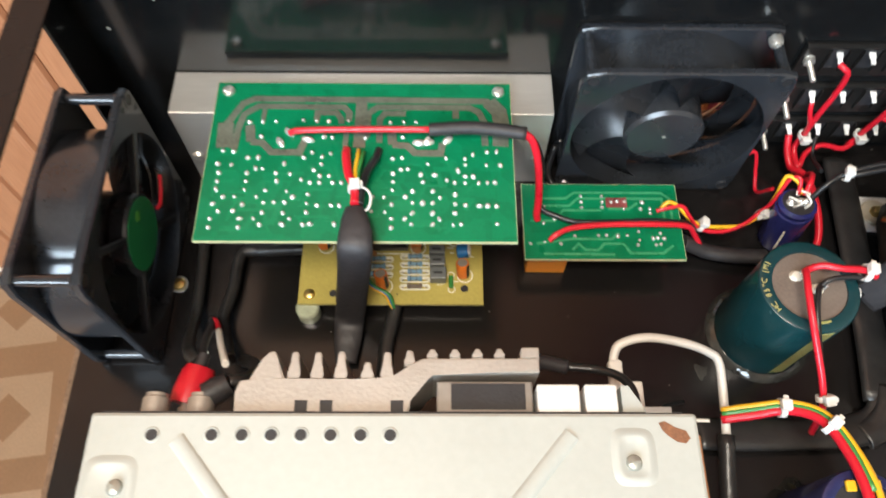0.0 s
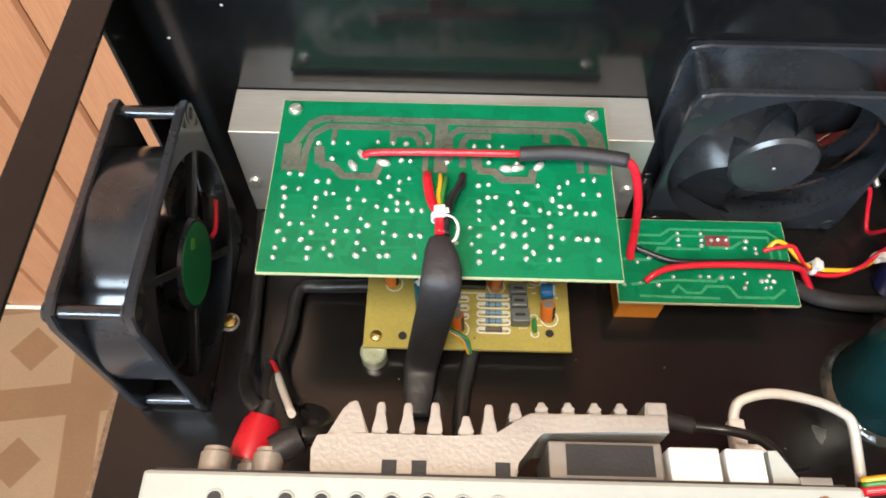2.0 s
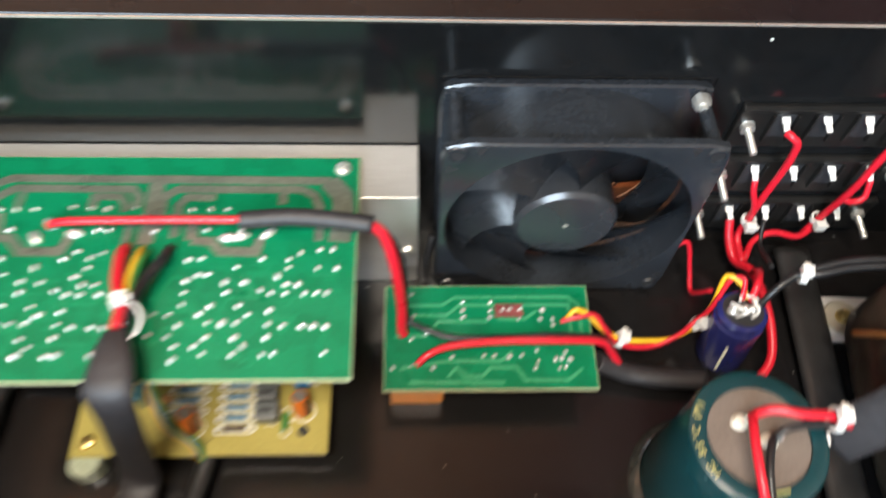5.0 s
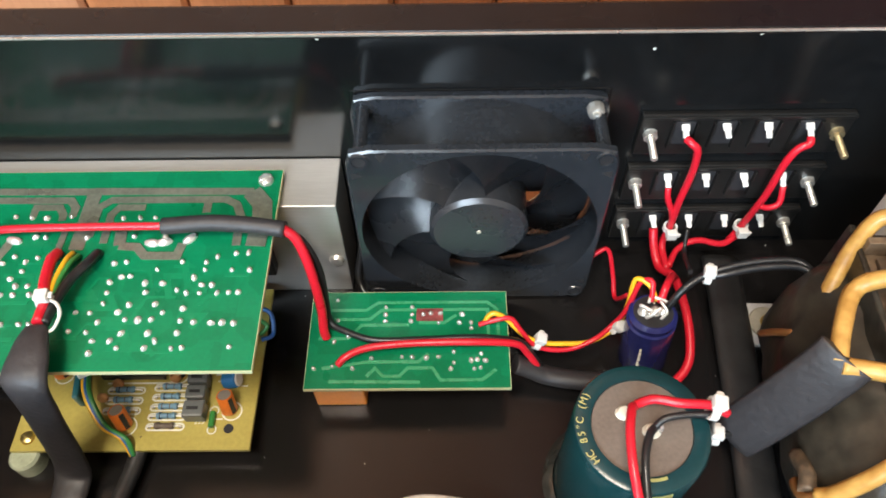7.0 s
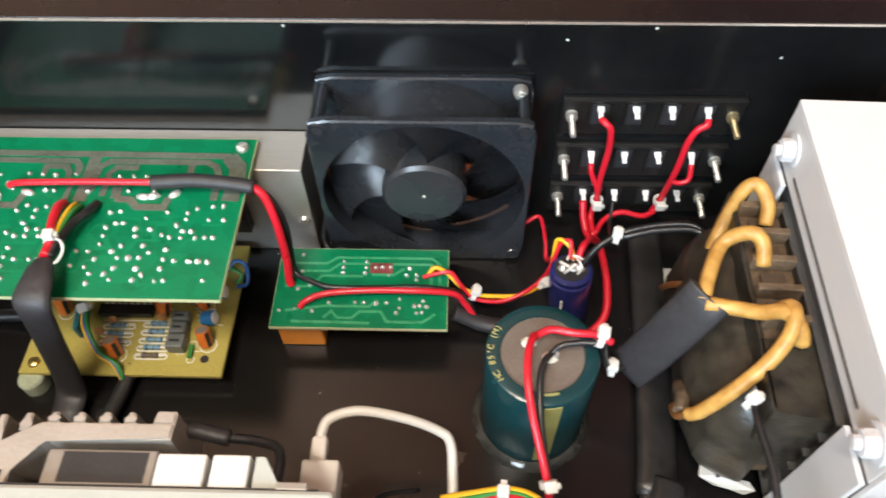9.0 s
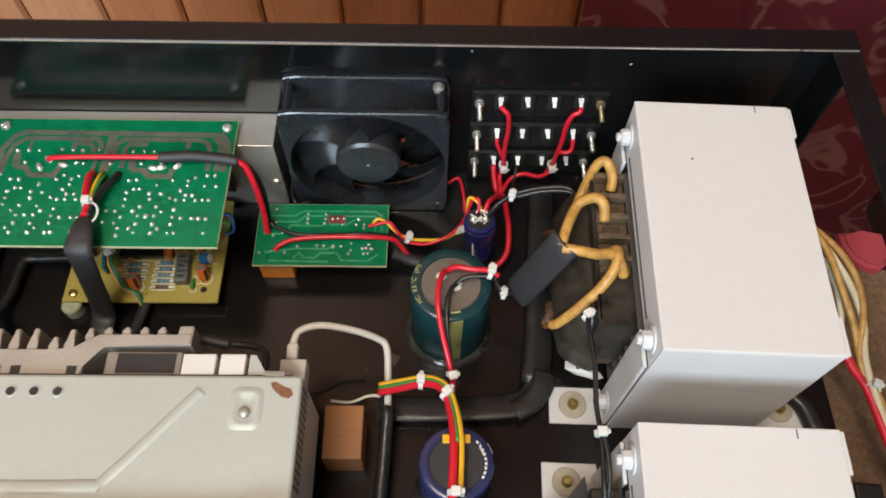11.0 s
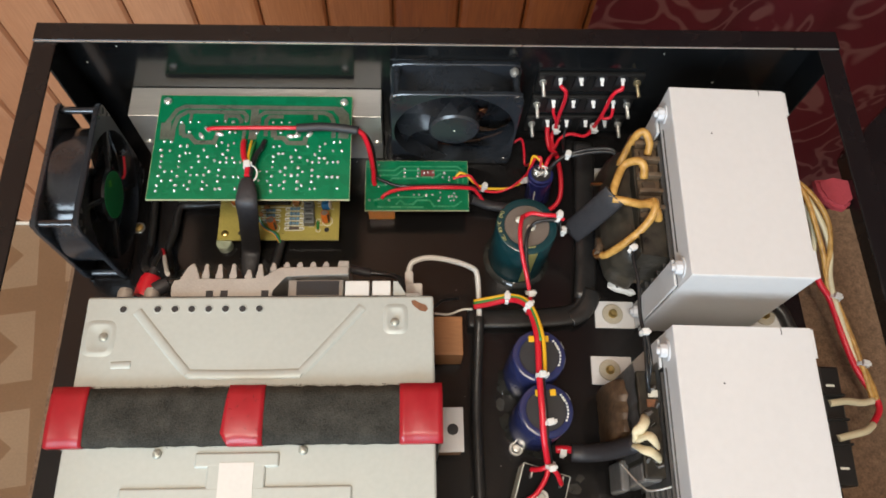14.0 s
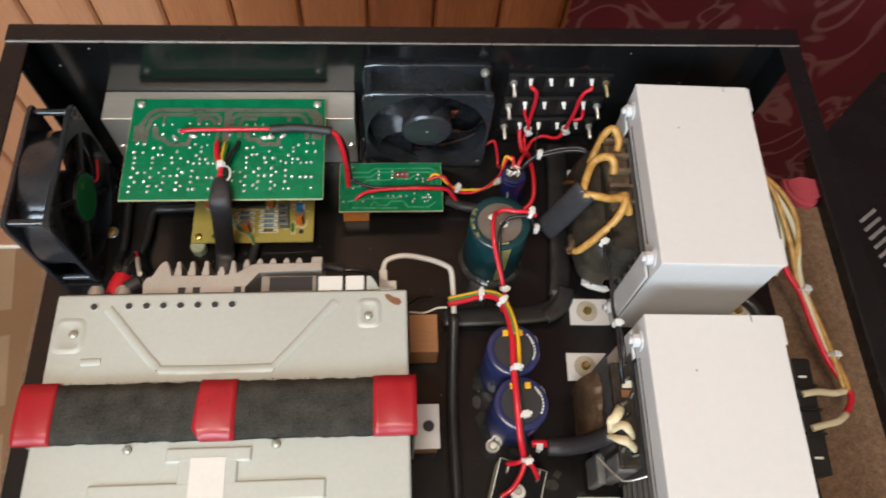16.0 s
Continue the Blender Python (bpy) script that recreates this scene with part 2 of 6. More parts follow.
CLEAR_GLUE = material("clear_glossy_glue", (0.03, 0.03, 0.027), 0.07, 0, 0.5, 130, 400, 0.6, 0.8)
ROSE_CLOTH = material("rose_red_cloth", (0.36, 0.045, 0.06), 0.85, 0, 0.2, 60, 900, 0.4)
DULL_BRASS = material("tarnished_brass_thread", (0.42, 0.34, 0.2), 0.4, 0.8, 0.2, 120, 900, 0.15)
DULL_SLOT = material("worn_grey_slot_edge", (0.17, 0.16, 0.15), 0.5, 0.2, 0.3, 90, 700, 0.2)
SCREW_GREY = material("dull_zinc_screw", (0.36, 0.37, 0.33), 0.38, 0.5, 0.2, 120, 900, 0.15)
VINYL = vinyl()
BROCADE = brocade()
CARPET = material("brown_felt_carpet", (0.17, 0.105, 0.065), 0.95, 0, 0.45, 260, 900, 0.9, 0.1)
BOARD_RED = material("red_brown_board_edge", (0.22, 0.06, 0.035), 0.7, 0, 0.3, 90, 600, 0.4)
PLASTER = material("cream_plaster", (0.72, 0.66, 0.56), 0.85, 0, 0.06, 4, 120, 0.2)
TIN = material("bright_tin", (0.86, 0.85, 0.82), 0.3, 0.25, 0.1, 200, 900, 0.15)
NUT_PAINT = material("matt_white_overpaint", (0.56, 0.56, 0.57), 0.6, 0, 0.12, 160, 900, 0.3)
TEAL = material("teal_polyester_film", (0.02, 0.13, 0.16), 0.3, 0, 0.12, 90, 900, 0.05)
CLAY = material("tan_ceramic_disc", (0.5, 0.24, 0.09), 0.5, 0, 0.1, 200, 900, 0.1)
POTTING = material("matt_black_potting", (0.007, 0.007, 0.007), 0.8, 0, 0.3, 200, 900, 0.3, 0.15)
CLEAR_GEL = material("glassy_plastic_pad", (0.4, 0.44, 0.32), 0.08, 0, 0.2, 250, 900, 0.1, 0.8)


# ---- makers ----
def finish(name, bm, mat, smooth=False):
    me = bpy.data.meshes.new(name)
    bmesh.ops.recalc_face_normals(bm, faces=bm.faces)
    bm.to_mesh(me)
    bm.free()
    for m in mat if isinstance(mat, (list, tuple)) else (mat,):
        me.materials.append(m)
    if smooth:
        for p in me.polygons:
            p.use_smooth = True
        me.set_sharp_from_angle(angle=radians(35))
    return new(name, me)


def part(name, bm, mat, parent, label="", smooth=False):
    ob = finish(name, bm, mat, smooth)
    ob.parent = parent
    return tagged(ob, label) if label else ob


def thing(name, label, category, where=None, group="", kind=""):
    ob = new(name)
    ob.empty_display_size = 0.01
    if where is not None:
        ob.matrix_world = where
    return tagged(ob, label, category, group, kind)


def solo(name, bm, mat, label, category, where=None, group="", kind="", smooth=False):
    ob = finish(name, bm, mat, smooth)
    if where is not None:
        ob.matrix_world = where
    return tagged(ob, label, category, group, kind)


def box(x0, x1, y0, y1, z0, z1, bevel=0.0, bm=None, m=None, seg=2):
    out = bm or bmesh.new()
    b = bmesh.new()
    bmesh.ops.create_cube(b, size=1)
    for v in b.verts:
        v.co = Vector(((x0 + x1) / 2 + v.co.x * (x1 - x0), (y0 + y1) / 2 + v.co.y * (y1 - y0), (z0 + z1) / 2 + v.co.z * (z1 - z0)))
    if bevel:
        bmesh.ops.bevel(b, geom=b.edges[:], offset=bevel, segments=seg, affect="EDGES", profile=0.5)
    return merge(out, b, m)


def merge(out, b, m=None, mat=0):
    if m is not None:
        b.transform(m)
    vs = [out.verts.new(v.co) for v in b.verts]
    b.verts.index_update()
    for f in b.faces:
        nf = out.faces.new([vs[v.index] for v in f.verts])
        nf.material_index, nf.smooth = mat or f.material_index, f.smooth
    b.free()
    return out


def lathe(profile, seg=24, bm=None, m=None):
    """A turned body about z from (radius, z) pairs."""
    b = bmesh.new()
    rings = []
    for r, z in profile:
        if r < 1e-6:
            rings.append([b.verts.new((0, 0, z))])
        else:
            rings.append([b.verts.new((r * math.cos(2 * math.pi * i / seg), r * math.sin(2 * math.pi * i / seg), z)) for i in range(seg)])
    for p, q in zip(rings, rings[1:]):
        for i in range(seg):
            j = (i + 1) % seg
            vs = [p[i], p[j], q[j], q[i]] if len(p) > 1 and len(q) > 1 else ([p[0], q[j], q[i]] if len(p) == 1 else [p[i], p[j], q[0]])
            b.faces.new(vs)
    return merge(bm or bmesh.new(), b, m)


def disc(r, h, seg=24, bevel=0.0, bm=None, m=None):
    c = min(bevel, r / 2, h / 2)
    pro = [(0, 0), (r - c, 0), (r, c), (r, h - c), (r - c, h), (0, h)] if c else [(0, 0), (r, 0), (r, h), (0, h)]
    return lathe(pro, seg, bm, m)


def spline(points, steps=6):
    p = [Vector(q) for q in points]
    p = [2 * p[0] - p[1]] + p + [2 * p[-1] - p[-2]]
    out = []
    for i in range(1, len(p) - 2):
        a, b, c, d = p[i - 1:i + 3]
        for k in range(steps):
            t = k / steps
            out.append(0.5 * (2 * b + (c - a) * t + (2 * a - 5 * b + 4 * c - d) * t * t + (3 * b - a - 3 * c + d) * t ** 3))
    return out + [p[-2]]


def tube(points, r, seg=8, steps=6, bm=None, flat=1.0, radii=None, side=(0.13, 0.21, 0.97)):
    """A round (or flattened) run along smooth points."""
    line = spline(points, steps)
    b = bm or bmesh.new()
    rings, up = [], Vector(side)
    for i, q in enumerate(line):
        d = (line[min(i + 1, len(line) - 1)] - line[max(i - 1, 0)]).normalized()
        s = d.cross(up)
        s = s.normalized() if s.length > 1e-4 else Vector((1, 0, 0))
        u = s.cross(d).normalized()
        k = r if radii is None else radii[min(int(i / steps), len(radii) - 1)] + (radii[min(int(i / steps) + 1, len(radii) - 1)] - radii[min(int(i / steps), len(radii) - 1)]) * (i / steps % 1)
        rings.append([b.verts.new(q + s * k * math.cos(2 * math.pi * j / seg) + u * k * flat * math.sin(2 * math.pi * j / seg)) for j in range(seg)])
    for p, q in zip(rings, rings[1:]):
        for j in range(seg):
            b.faces.new((p[j], p[(j + 1) % seg], q[(j + 1) % seg], q[j])).smooth = True
    b.faces.new(rings[0])
    b.faces.new(rings[-1][::-1])
    return b


def prism(outline, z0, z1, bm=None, m=None):
    """An upright solid over a flat outline."""
    b = bmesh.new()
    lo, hi = [b.verts.new((x, y, z0)) for x, y in outline], [b.verts.new((x, y, z1)) for x, y in outline]
    b.faces.new(lo[::-1])
    b.faces.new(hi)
    for i in range(len(lo)):
        j = (i + 1) % len(lo)
        b.faces.new((lo[i], lo[j], hi[j], hi[i]))
    return merge(bm or bmesh.new(), b, m)


def square_ring(half, hole, z0, z1, corner=0.004, seg=64, bm=None, m=None):
    """A rounded square plate with a round hole."""
    def rim(a):
        c, s = math.cos(a), math.sin(a)
        k = half / max(abs(c), abs(s))
        x, y = c * k, s * k
        in_ = half - corner
        if abs(x) > in_ and abs(y) > in_:
            dx, dy = abs(x) - in_, abs(y) - in_
            f = corner / math.hypot(dx, dy)
            x, y = math.copysign(in_ + dx * min(1, f), x), math.copysign(in_ + dy * min(1, f), y)
        return x, y
    b = bmesh.new()
    rings = []
    c = min(0.0006, abs(z1 - z0) / 4)
    for k, z in ((1 - c / half, z0), (1, z0 + c), (1, z1 - c), (1 - c / half, z1), (0, z1), (0, z0)):
        ring = []
        for i in range(seg):
            a = 2 * math.pi * i / seg
            x, y = [q * k for q in rim(a)] if k else (hole * math.cos(a), hole * math.sin(a))
            ring.append(b.verts.new((x, y, z)))
        rings.append(ring)
    for p, q in zip(rings, rings[1:] + rings[:1]):
        for i in range(seg):
            j = (i + 1) % seg
            b.faces.new((p[i], p[j], q[j], q[i]))
    return merge(bm or bmesh.new(), b, m)


def ribbon(points, width, z, high=0.00012, bm=None):
    """A flat track along points in the plane."""
    b = bm or bmesh.new()
    p = [Vector((x, y)) for x, y in points]
    left, right = [], []
    for i, q in enumerate(p):
        d0 = (p[i] - p[i - 1]).normalized() if i else (p[1] - p[0]).normalized()
        d1 = (p[i + 1] - p[i]).normalized() if i + 1 < len(p) else d0
        n0, n1 = Vector((-d0.y, d0.x)), Vector((-d1.y, d1.x))
        nn = (n0 + n1).normalized()
        k = width / 2 / max(0.5, nn.dot(n0))
        left.append(q + nn * k)
        right.append(q - nn * k)
    for i in range(len(p) - 1):
        lo = [b.verts.new((*v, z)) for v in (left[i], right[i], right[i + 1], left[i + 1])]
        hi = [b.verts.new((*v, z + high)) for v in (left[i], right[i], right[i + 1], left[i + 1])]
        b.faces.new(hi)
        for k in range(4):
            b.faces.new((lo[k], lo[(k + 1) % 4], hi[(k + 1) % 4], hi[k]))
    return b


def lettering(name, words, size, where, mat, parent, align="CENTER"):
    cu = bpy.data.curves.new(name, "FONT")
    cu.body, cu.size, cu.extrude, cu.align_x = words, size, 0.00003, align
    tmp = bpy.data.objects.new(name, cu)
    me = bpy.data.meshes.new_from_object(tmp)
    bpy.data.objects.remove(tmp)
    me.materials.append(mat)
    ob = new(name, me)
    ob.parent = parent
    ob.matrix_basis = where
    return ob


# ---- the room ----
WALL_Y, GROUND = 0.54, -0.63
solo("floor", box(-2.2, 1.8, -2.2, WALL_Y + 0.1, GROUND - 0.05, GROUND), VINYL, "printed beige vinyl flooring with brown diamonds", "floor", kind="structure")
wall_north = thing("wall_north", "orange-brown lacquered timber panelling of upright boards", "wall", kind="structure")
part("backing", box(-2.2, 1.8, WALL_Y + 0.012, WALL_Y + 0.1, GROUND, 2.1), BOX_WOOD, wall_north)
part("skirting", box(-2.2, 1.8, WALL_Y - 0.004, WALL_Y, GROUND, GROUND + 0.006, 0.001), PLASTER, wall_north, "pale grout line along the wall's foot")
plank_mesh = None
random.seed(4)
for i in range(36):
    x = -1.245 + 0.0656 * i
    if plank_mesh is None:
        pb = prism([(0.0008, 0.012), (0.0008, 0.005), (0.0035, 0.0012), (0.009, 0), (0.0568, 0), (0.0622, 0.0012), (0.0649, 0.005), (0.0649, 0.012)], GROUND + 0.006, 2.1)
        plank = part("plank", pb, LACQUERED, wall_north)
        plank_mesh = plank.data
    else:
        plank = new("plank", plank_mesh)
        plank.parent = wall_north
    # boards on the left painted as if lit, those on the right dim and redder
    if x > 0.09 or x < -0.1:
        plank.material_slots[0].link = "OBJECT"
        plank.material_slots[0].material = LACQUERED_DIM if x > 0 else LACQUERED_LIT
    plank.location = (x, WALL_Y, 0)
solo("wall_west", box(-2.3, -2.2, -2.3, WALL_Y + 0.1, GROUND, 2.1), PLASTER, "cream plastered wall", "wall", kind="structure")
solo("wall_east", box(1.8, 1.9, -2.3, WALL_Y + 0.1, GROUND, 2.1), PLASTER, "cream plastered wall", "wall", kind="structure")
south = bmesh.new()
box(-2.2, -1.35, -1.8, -1.7, GROUND, 2.1, bm=south)
box(0.15, 1.8, -1.8, -1.7, GROUND, 2.1, bm=south)
box(-1.35, 0.15, -1.8, -1.7, GROUND, 0.55, bm=south)
box(-1.35, 0.15, -1.8, -1.7, 1.65, 2.1, bm=south)
solo("wall_south", south, PLASTER, "cream plastered wall with a window opening", "wall", kind="structure")
solo("ceiling", box(-2.3, 1.9, -1.8, WALL_Y + 0.1, 2.1, 2.2), PLASTER, "cream plastered ceiling", "ceiling", kind="structure")
tube_lamp = thing("ceiling_lamp", "long fluorescent lamp on the ceiling", "lamp")
part("housing", box(-0.65, 0.35, -0.52, -0.38, 2.03, 2.1, 0.01), WHITE_PAINT, tube_lamp)

# curtain in soft folds beside the panelling
cb = bmesh.new()
cols = []
for i in range(121):
    x = 0.326 + i * 0.0095
    dy = 0.006 * math.sin(x * 55) + 0.004 * math.sin(x * 23 + 1)
    cols.append([cb.verts.new((x + 0.004 * math.sin(k * 1.3) if i else x, WALL_Y - 0.016 + dy * (1 - 0.3 * k / 6) - (0.03 if k == 0 else 0), GROUND + 0.002 + k * 0.39)) for k in range(7)])
for p, q in zip(cols, cols[1:]):
    for k in range(6):
        cb.faces.new((p[k], q[k], q[k + 1], p[k + 1])).smooth = True
bmesh.ops.solidify(cb, geom=cb.faces[:], thickness=0.0015)
solo("curtain", cb, BROCADE, "wine-red brocade curtain with a pale scrolling figure", "curtain", smooth=True)

# table under the amplifier
stand = thing("low_table", "small table with brown felt carpet on its top", "table")
OUTLINE = [(-0.0665, -0.22), (0.8, -0.22), (0.8, 0.255), (0.428, 0.254), (0.404, 0.264), (0.402, 0.335), (-0.0665, 0.335)]
part("board", prism(OUTLINE, -0.022, -0.006), BOARD_RED, stand, "red-brown chipped board")
part("cover", prism([(x + (0.0009 if x < 0 else 0), y) for x, y in OUTLINE], -0.0058, -0.0026), CARPET, stand, "brown felt carpet")
for x, y in ((-0.05, -0.19), (0.74, -0.19), (-0.05, 0.29), (0.74, 0.22)):
    part("leg", box(x, x + 0.04, y - 0.02, y + 0.02, GROUND, -0.022, 0.002), BOX_WOOD, stand)

# folded red cloth on the table's corner
rag = bmesh.new()
rim = [(0.4285, 0.2745), (0.4405, 0.2752), (0.453, 0.2745), (0.4575, 0.2715), (0.4545, 0.2652), (0.4505, 0.2612), (0.449, 0.2555), (0.4445, 0.2518), (0.4375, 0.2535), (0.4318, 0.2588), (0.4285, 0.2665)]
prism(rim, -0.0026, 0.0035, rag)
bmesh.ops.bevel(rag, geom=[e for e in rag.edges if min(v.co.z for v in e.verts) > 0], offset=0.0022, segments=3, affect="EDGES")
solo("cloth", rag, ROSE_CLOTH, "folded rose-red cloth on the carpeted table corner", "cloth", smooth=True)

# black appliance beside it
unit = thing("black_cabinet", "low black metal appliance with pale vent slots in its top", "appliance")
part("body", prism([(0.4505, -0.1), (0.8, -0.1), (0.8, 0.346), (0.506, 0.346), (0.455, 0.299), (0.4505, 0.292)], -0.0026, 0.03), BLACK_RAIL, unit)
for i in range(14):
    m = Matrix.Translation((0.4605 + 0.0013 * i, 0.2295 - 0.0063 * i, 0.0302)) @ Matrix.Rotation(radians(35), 4, "Z")
    part("vent_slot", box(-0.0078, 0.0078, -0.0012, 0.0012, -0.0004, 0.0006, 0.0003, None, m), DULL_SLOT, unit)

# ---- the amplifier's case ----
XL, XR, BACK, TOP, FRONT = -0.0525, 0.3895, 0.3125, 0.113, -0.06
case = thing("amplifier_case", "open black steel amplifier case with its cover off", "amplifier case")
part("base_plate", box(-0.0625, 0.4, FRONT, BACK + 0.002, -0.0024, 0, 0.0004), BLACK_FLOOR, case, "black painted base plate, dusty and scratched")
rear = bmesh.new()
FX, FZ = 0.1765, 0.0405
box(XL, FX - 0.04, BACK, BACK + 0.0014, 0, TOP - 0.012, bm=rear)
box(FX + 0.04, XR, BACK, BACK + 0.0014, 0, TOP - 0.012, bm=rear)
box(FX - 0.04, FX + 0.04, BACK, BACK + 0.0014, FZ + 0.04, TOP - 0.012, bm=rear)
square_ring(0.04, 0.0375, 0, 0.0014, 0.0001, 64, rear, Matrix.Translation((FX, BACK + 0.0014, FZ)) @ Matrix.Rotation(radians(90), 4, "X"))
rear_panel = part("rear_panel", rear, BLACK_PAINT, case, "glossy black rear panel with a round fan opening")
fold = [(0.2965, 0.0), (0.2963, 0.0009), (0.297, 0.0018), (0.3072, 0.0018), (0.3084, 0.0014), (0.3092, 0.0004), (0.3141, -0.0118), (0.3126, -0.0118), (0.3078, 0.0)]
part("rear_flange", prism([(z, y) for y, z in fold], -XR, -XL, None, Matrix.Translation((0, 0, TOP)) @ Matrix.Rotation(radians(-90), 4, "Y")), BLACK_RAIL, case, "black folded top edge with rounded corners")
# bright strip added as the highlight along the flange's rounded front edge
part("edge_highlight", box(XL + 0.0008, XR - 0.0008, 0.2961, 0.29655, TOP + 0.0009, TOP + 0.0015), STEEL, case, "thin bright steel strip as the front edge's highlight")
for x in (XL, XR - 0.0014):
    part("side_flange", box(x, x + 0.0014, 0.293, BACK, 0, TOP - 0.0124, 0.0003), BLACK_PAINT, case)
for x0 in (XL, XR - 0.012):
    r = box(x0, x0 + 0.012, FRONT, 0.2962, TOP - 0.0006, TOP + 0.0008, 0.0004)
    part("top_rail", r, BLACK_RAIL, case, "flat black steel side rail")
part("front_panel", box(XL, XR, FRONT - 0.004, FRONT, -0.0024, TOP + 0.002, 0.0006), BLACK_PAINT, case)
random.seed(9)
for i in range(7):
    x, z = ((-0.02, 0.09), (0.226, 0.095), (0.30, 0.088), (0.255, 0.1), (0.34, 0.06), (-0.042, 0.075), (0.13, 0.1))[i]
    part("paint_chip", lathe([(0, 0.0002), (0.0005, 0.0001), (0.0006, 0)], 6, None, Matrix.Translation((x, BACK, z)) @ Matrix.Rotation(radians(90), 4, "X")), WHITE_INK, rear_panel)


# ---- fans ----
def fan(name, label, where, group):
    """An 80 mm fan about z; its labelled side with the arms is at +z."""
    f = thing(name, label, "fan", where, group)
    fr = square_ring(0.04, 0.0382, -0.0125, -0.0092, 0.005)
    square_ring(0.04, 0.0382, 0.0092, 0.0125, 0.005, bm=fr)
    lathe([(0.0392, -0.0093), (0.0392, 0.0093), (0.0382, 0.0093), (0.0382, -0.0093), (0.0392, -0.0093)], 64, fr)
    frame_ob = part("frame", fr, FAN_PLASTIC, f, smooth=True)
    for sx in (-1, 1):
        for sy in (-1, 1):
            for z in (-0.0126, 0.0124, 0.009):
                part("screw_hole", lathe([(0, 0), (0.0021, 0), (0.0021, 0.0002), (0, 0.0002)], 14, None, Matrix.Translation((sx * 0.0357, sy * 0.0357, z))), CAP_BLACK, frame_ob)
                part("hole_rim", lathe([(0.0022, -0.0004), (0.003, -0.0004), (0.0033, 0.0003), (0.0022, 0.0003), (0.0022, -0.0004)], 16, None, Matrix.Translation((sx * 0.0357, sy * 0.0357, z))), FAN_PLASTIC, frame_ob)
            for q in (0, 1):
                web = [(0.0309, 0.0385), (0.0276, 0.0385), (0.0296, 0.0352)] if q == 0 else [(0.0385, 0.0309), (0.0352, 0.0296), (0.0385, 0.0276)]
                for z in (-0.01254, 0.01242):
                    part("corner_pocket", prism([(sx * u, sy * v) for u, v in web], z, z + 0.00012), CAP_BLACK, frame_ob)
            part("corner_post", lathe([(0.0014, -0.0093), (0.0021, -0.0093), (0.0021, 0.0093), (0.0014, 0.0093), (0.0014, -0.0093)], 14, None, Matrix.Translation((sx * 0.0357, sy * 0.0357, 0))), FAN_PLASTIC, frame_ob, smooth=True)
    rotor = part("hub", lathe([(0, -0.0118), (0.0148, -0.0118), (0.0162, -0.0104), (0.0164, 0.004), (0, 0.004)], 40), BLADE_PLASTIC, f, smooth=True)
    part("hub_pin", lathe([(0, -0.0121), (0.0007, -0.012), (0.0009, -0.0117)], 10), STEEL, rotor)
    for k in range(7):
        b = bmesh.new()
        grid = []
        for i in range(9):
            r = 0.0162 + (0.0374 - 0.0162) * i / 8
            row = []
            for j in range(9):
                t = j / 8 - 0.5
                a = 2 * math.pi * (k + 0.3) / 7 + t * (1.5 + 0.14 * i / 8) + 0.42 * (i / 8) ** 1.4
                row.append(b.verts.new((-r * math.cos(a), r * math.sin(a), -t * (0.0155 - 0.005 * i / 8) - 0.002 + 0.003 * math.sin(math.pi * (t + 0.5)))))
            grid.append(row)
        for p, q in zip(grid, grid[1:]):
            for j in range(8):
                b.faces.new((p[j], p[j + 1], q[j + 1], q[j])).smooth = True
        bmesh.ops.solidify(b, geom=b.faces[:], thickness=0.0011)
        part("blade", b, BLADE_PLASTIC, f, smooth=True)
    part("motor_plate", lathe([(0, 0.0118), (0.0152, 0.0118), (0.0164, 0.0108), (0.0164, 0.006), (0, 0.006)], 40), FAN_PLASTIC, f, smooth=True)
    for k in range(4):
        m = Matrix.Rotation(radians(38 + 90 * k), 4, "Z")
        part("arm", box(0.015, 0.0388, -0.0016, 0.0016, 0.0085, 0.0118, 0.0005, None, m), FAN_PLASTIC, f)
    lab = part("label", disc(0.0142, 0.0002, 40, 0, None, Matrix.Translation((0, 0, 0.0118))), LABEL_GREEN, f, "dark green round paper label")
    dots = bmesh.new()
    for k in range(4):
        disc(0.0011, 0.0001, 10, 0, dots, Matrix.Translation((-0.008 + 0.0013 * math.cos(k * 1.571), 0.003 + 0.0013 * math.sin(k * 1.571), 0.01202)))
    part("printed_mark", dots, LABEL_BRIGHT, lab, "small bright green printed mark")
    return f


Y_AXIS = Matrix.Rotation(radians(-90), 4, "X")
fan("cooling_fan", "black plastic cooling fan against the rear panel", Matrix.Translation((FX, 0.2998, FZ)) @ Y_AXIS, "cooling fans")
fan("cooling_fan", "black plastic cooling fan with a green hub label", Matrix.Translation((-0.0402, 0.2425, 0.0402)) @ Matrix.Rotation(radians(90), 4, "Y"), "cooling fans")
fb = lathe([(0, -0.0034), (0.0013, -0.0033), (0.0014, -0.0022), (0.0023, -0.002), (0.0027, -0.0008), (0.0027, 0.0012), (0.0014, 0.0014), (0.0014, 0.0055), (0, 0.0055)], 10, None, Matrix.Translation((0.2112, 0.306, 0.0775)) @ Matrix.Rotation(radians(-90), 4, "X"))
solo("fan_bolt", fb, STEEL, "bright steel bolt and nut on the fan's corner", "bolt")

guard = thing("fan_guard", "bare wire finger guard outside the rear panel", "fan guard")
for r in (0.011, 0.02, 0.029, 0.037):
    part("ring", tube([(FX + r * math.cos(k * math.pi / 12), BACK + 0.0045, FZ + r * math.sin(k * math.pi / 12)) for k in range(25)], 0.0006, 6, 2), STEEL, guard)
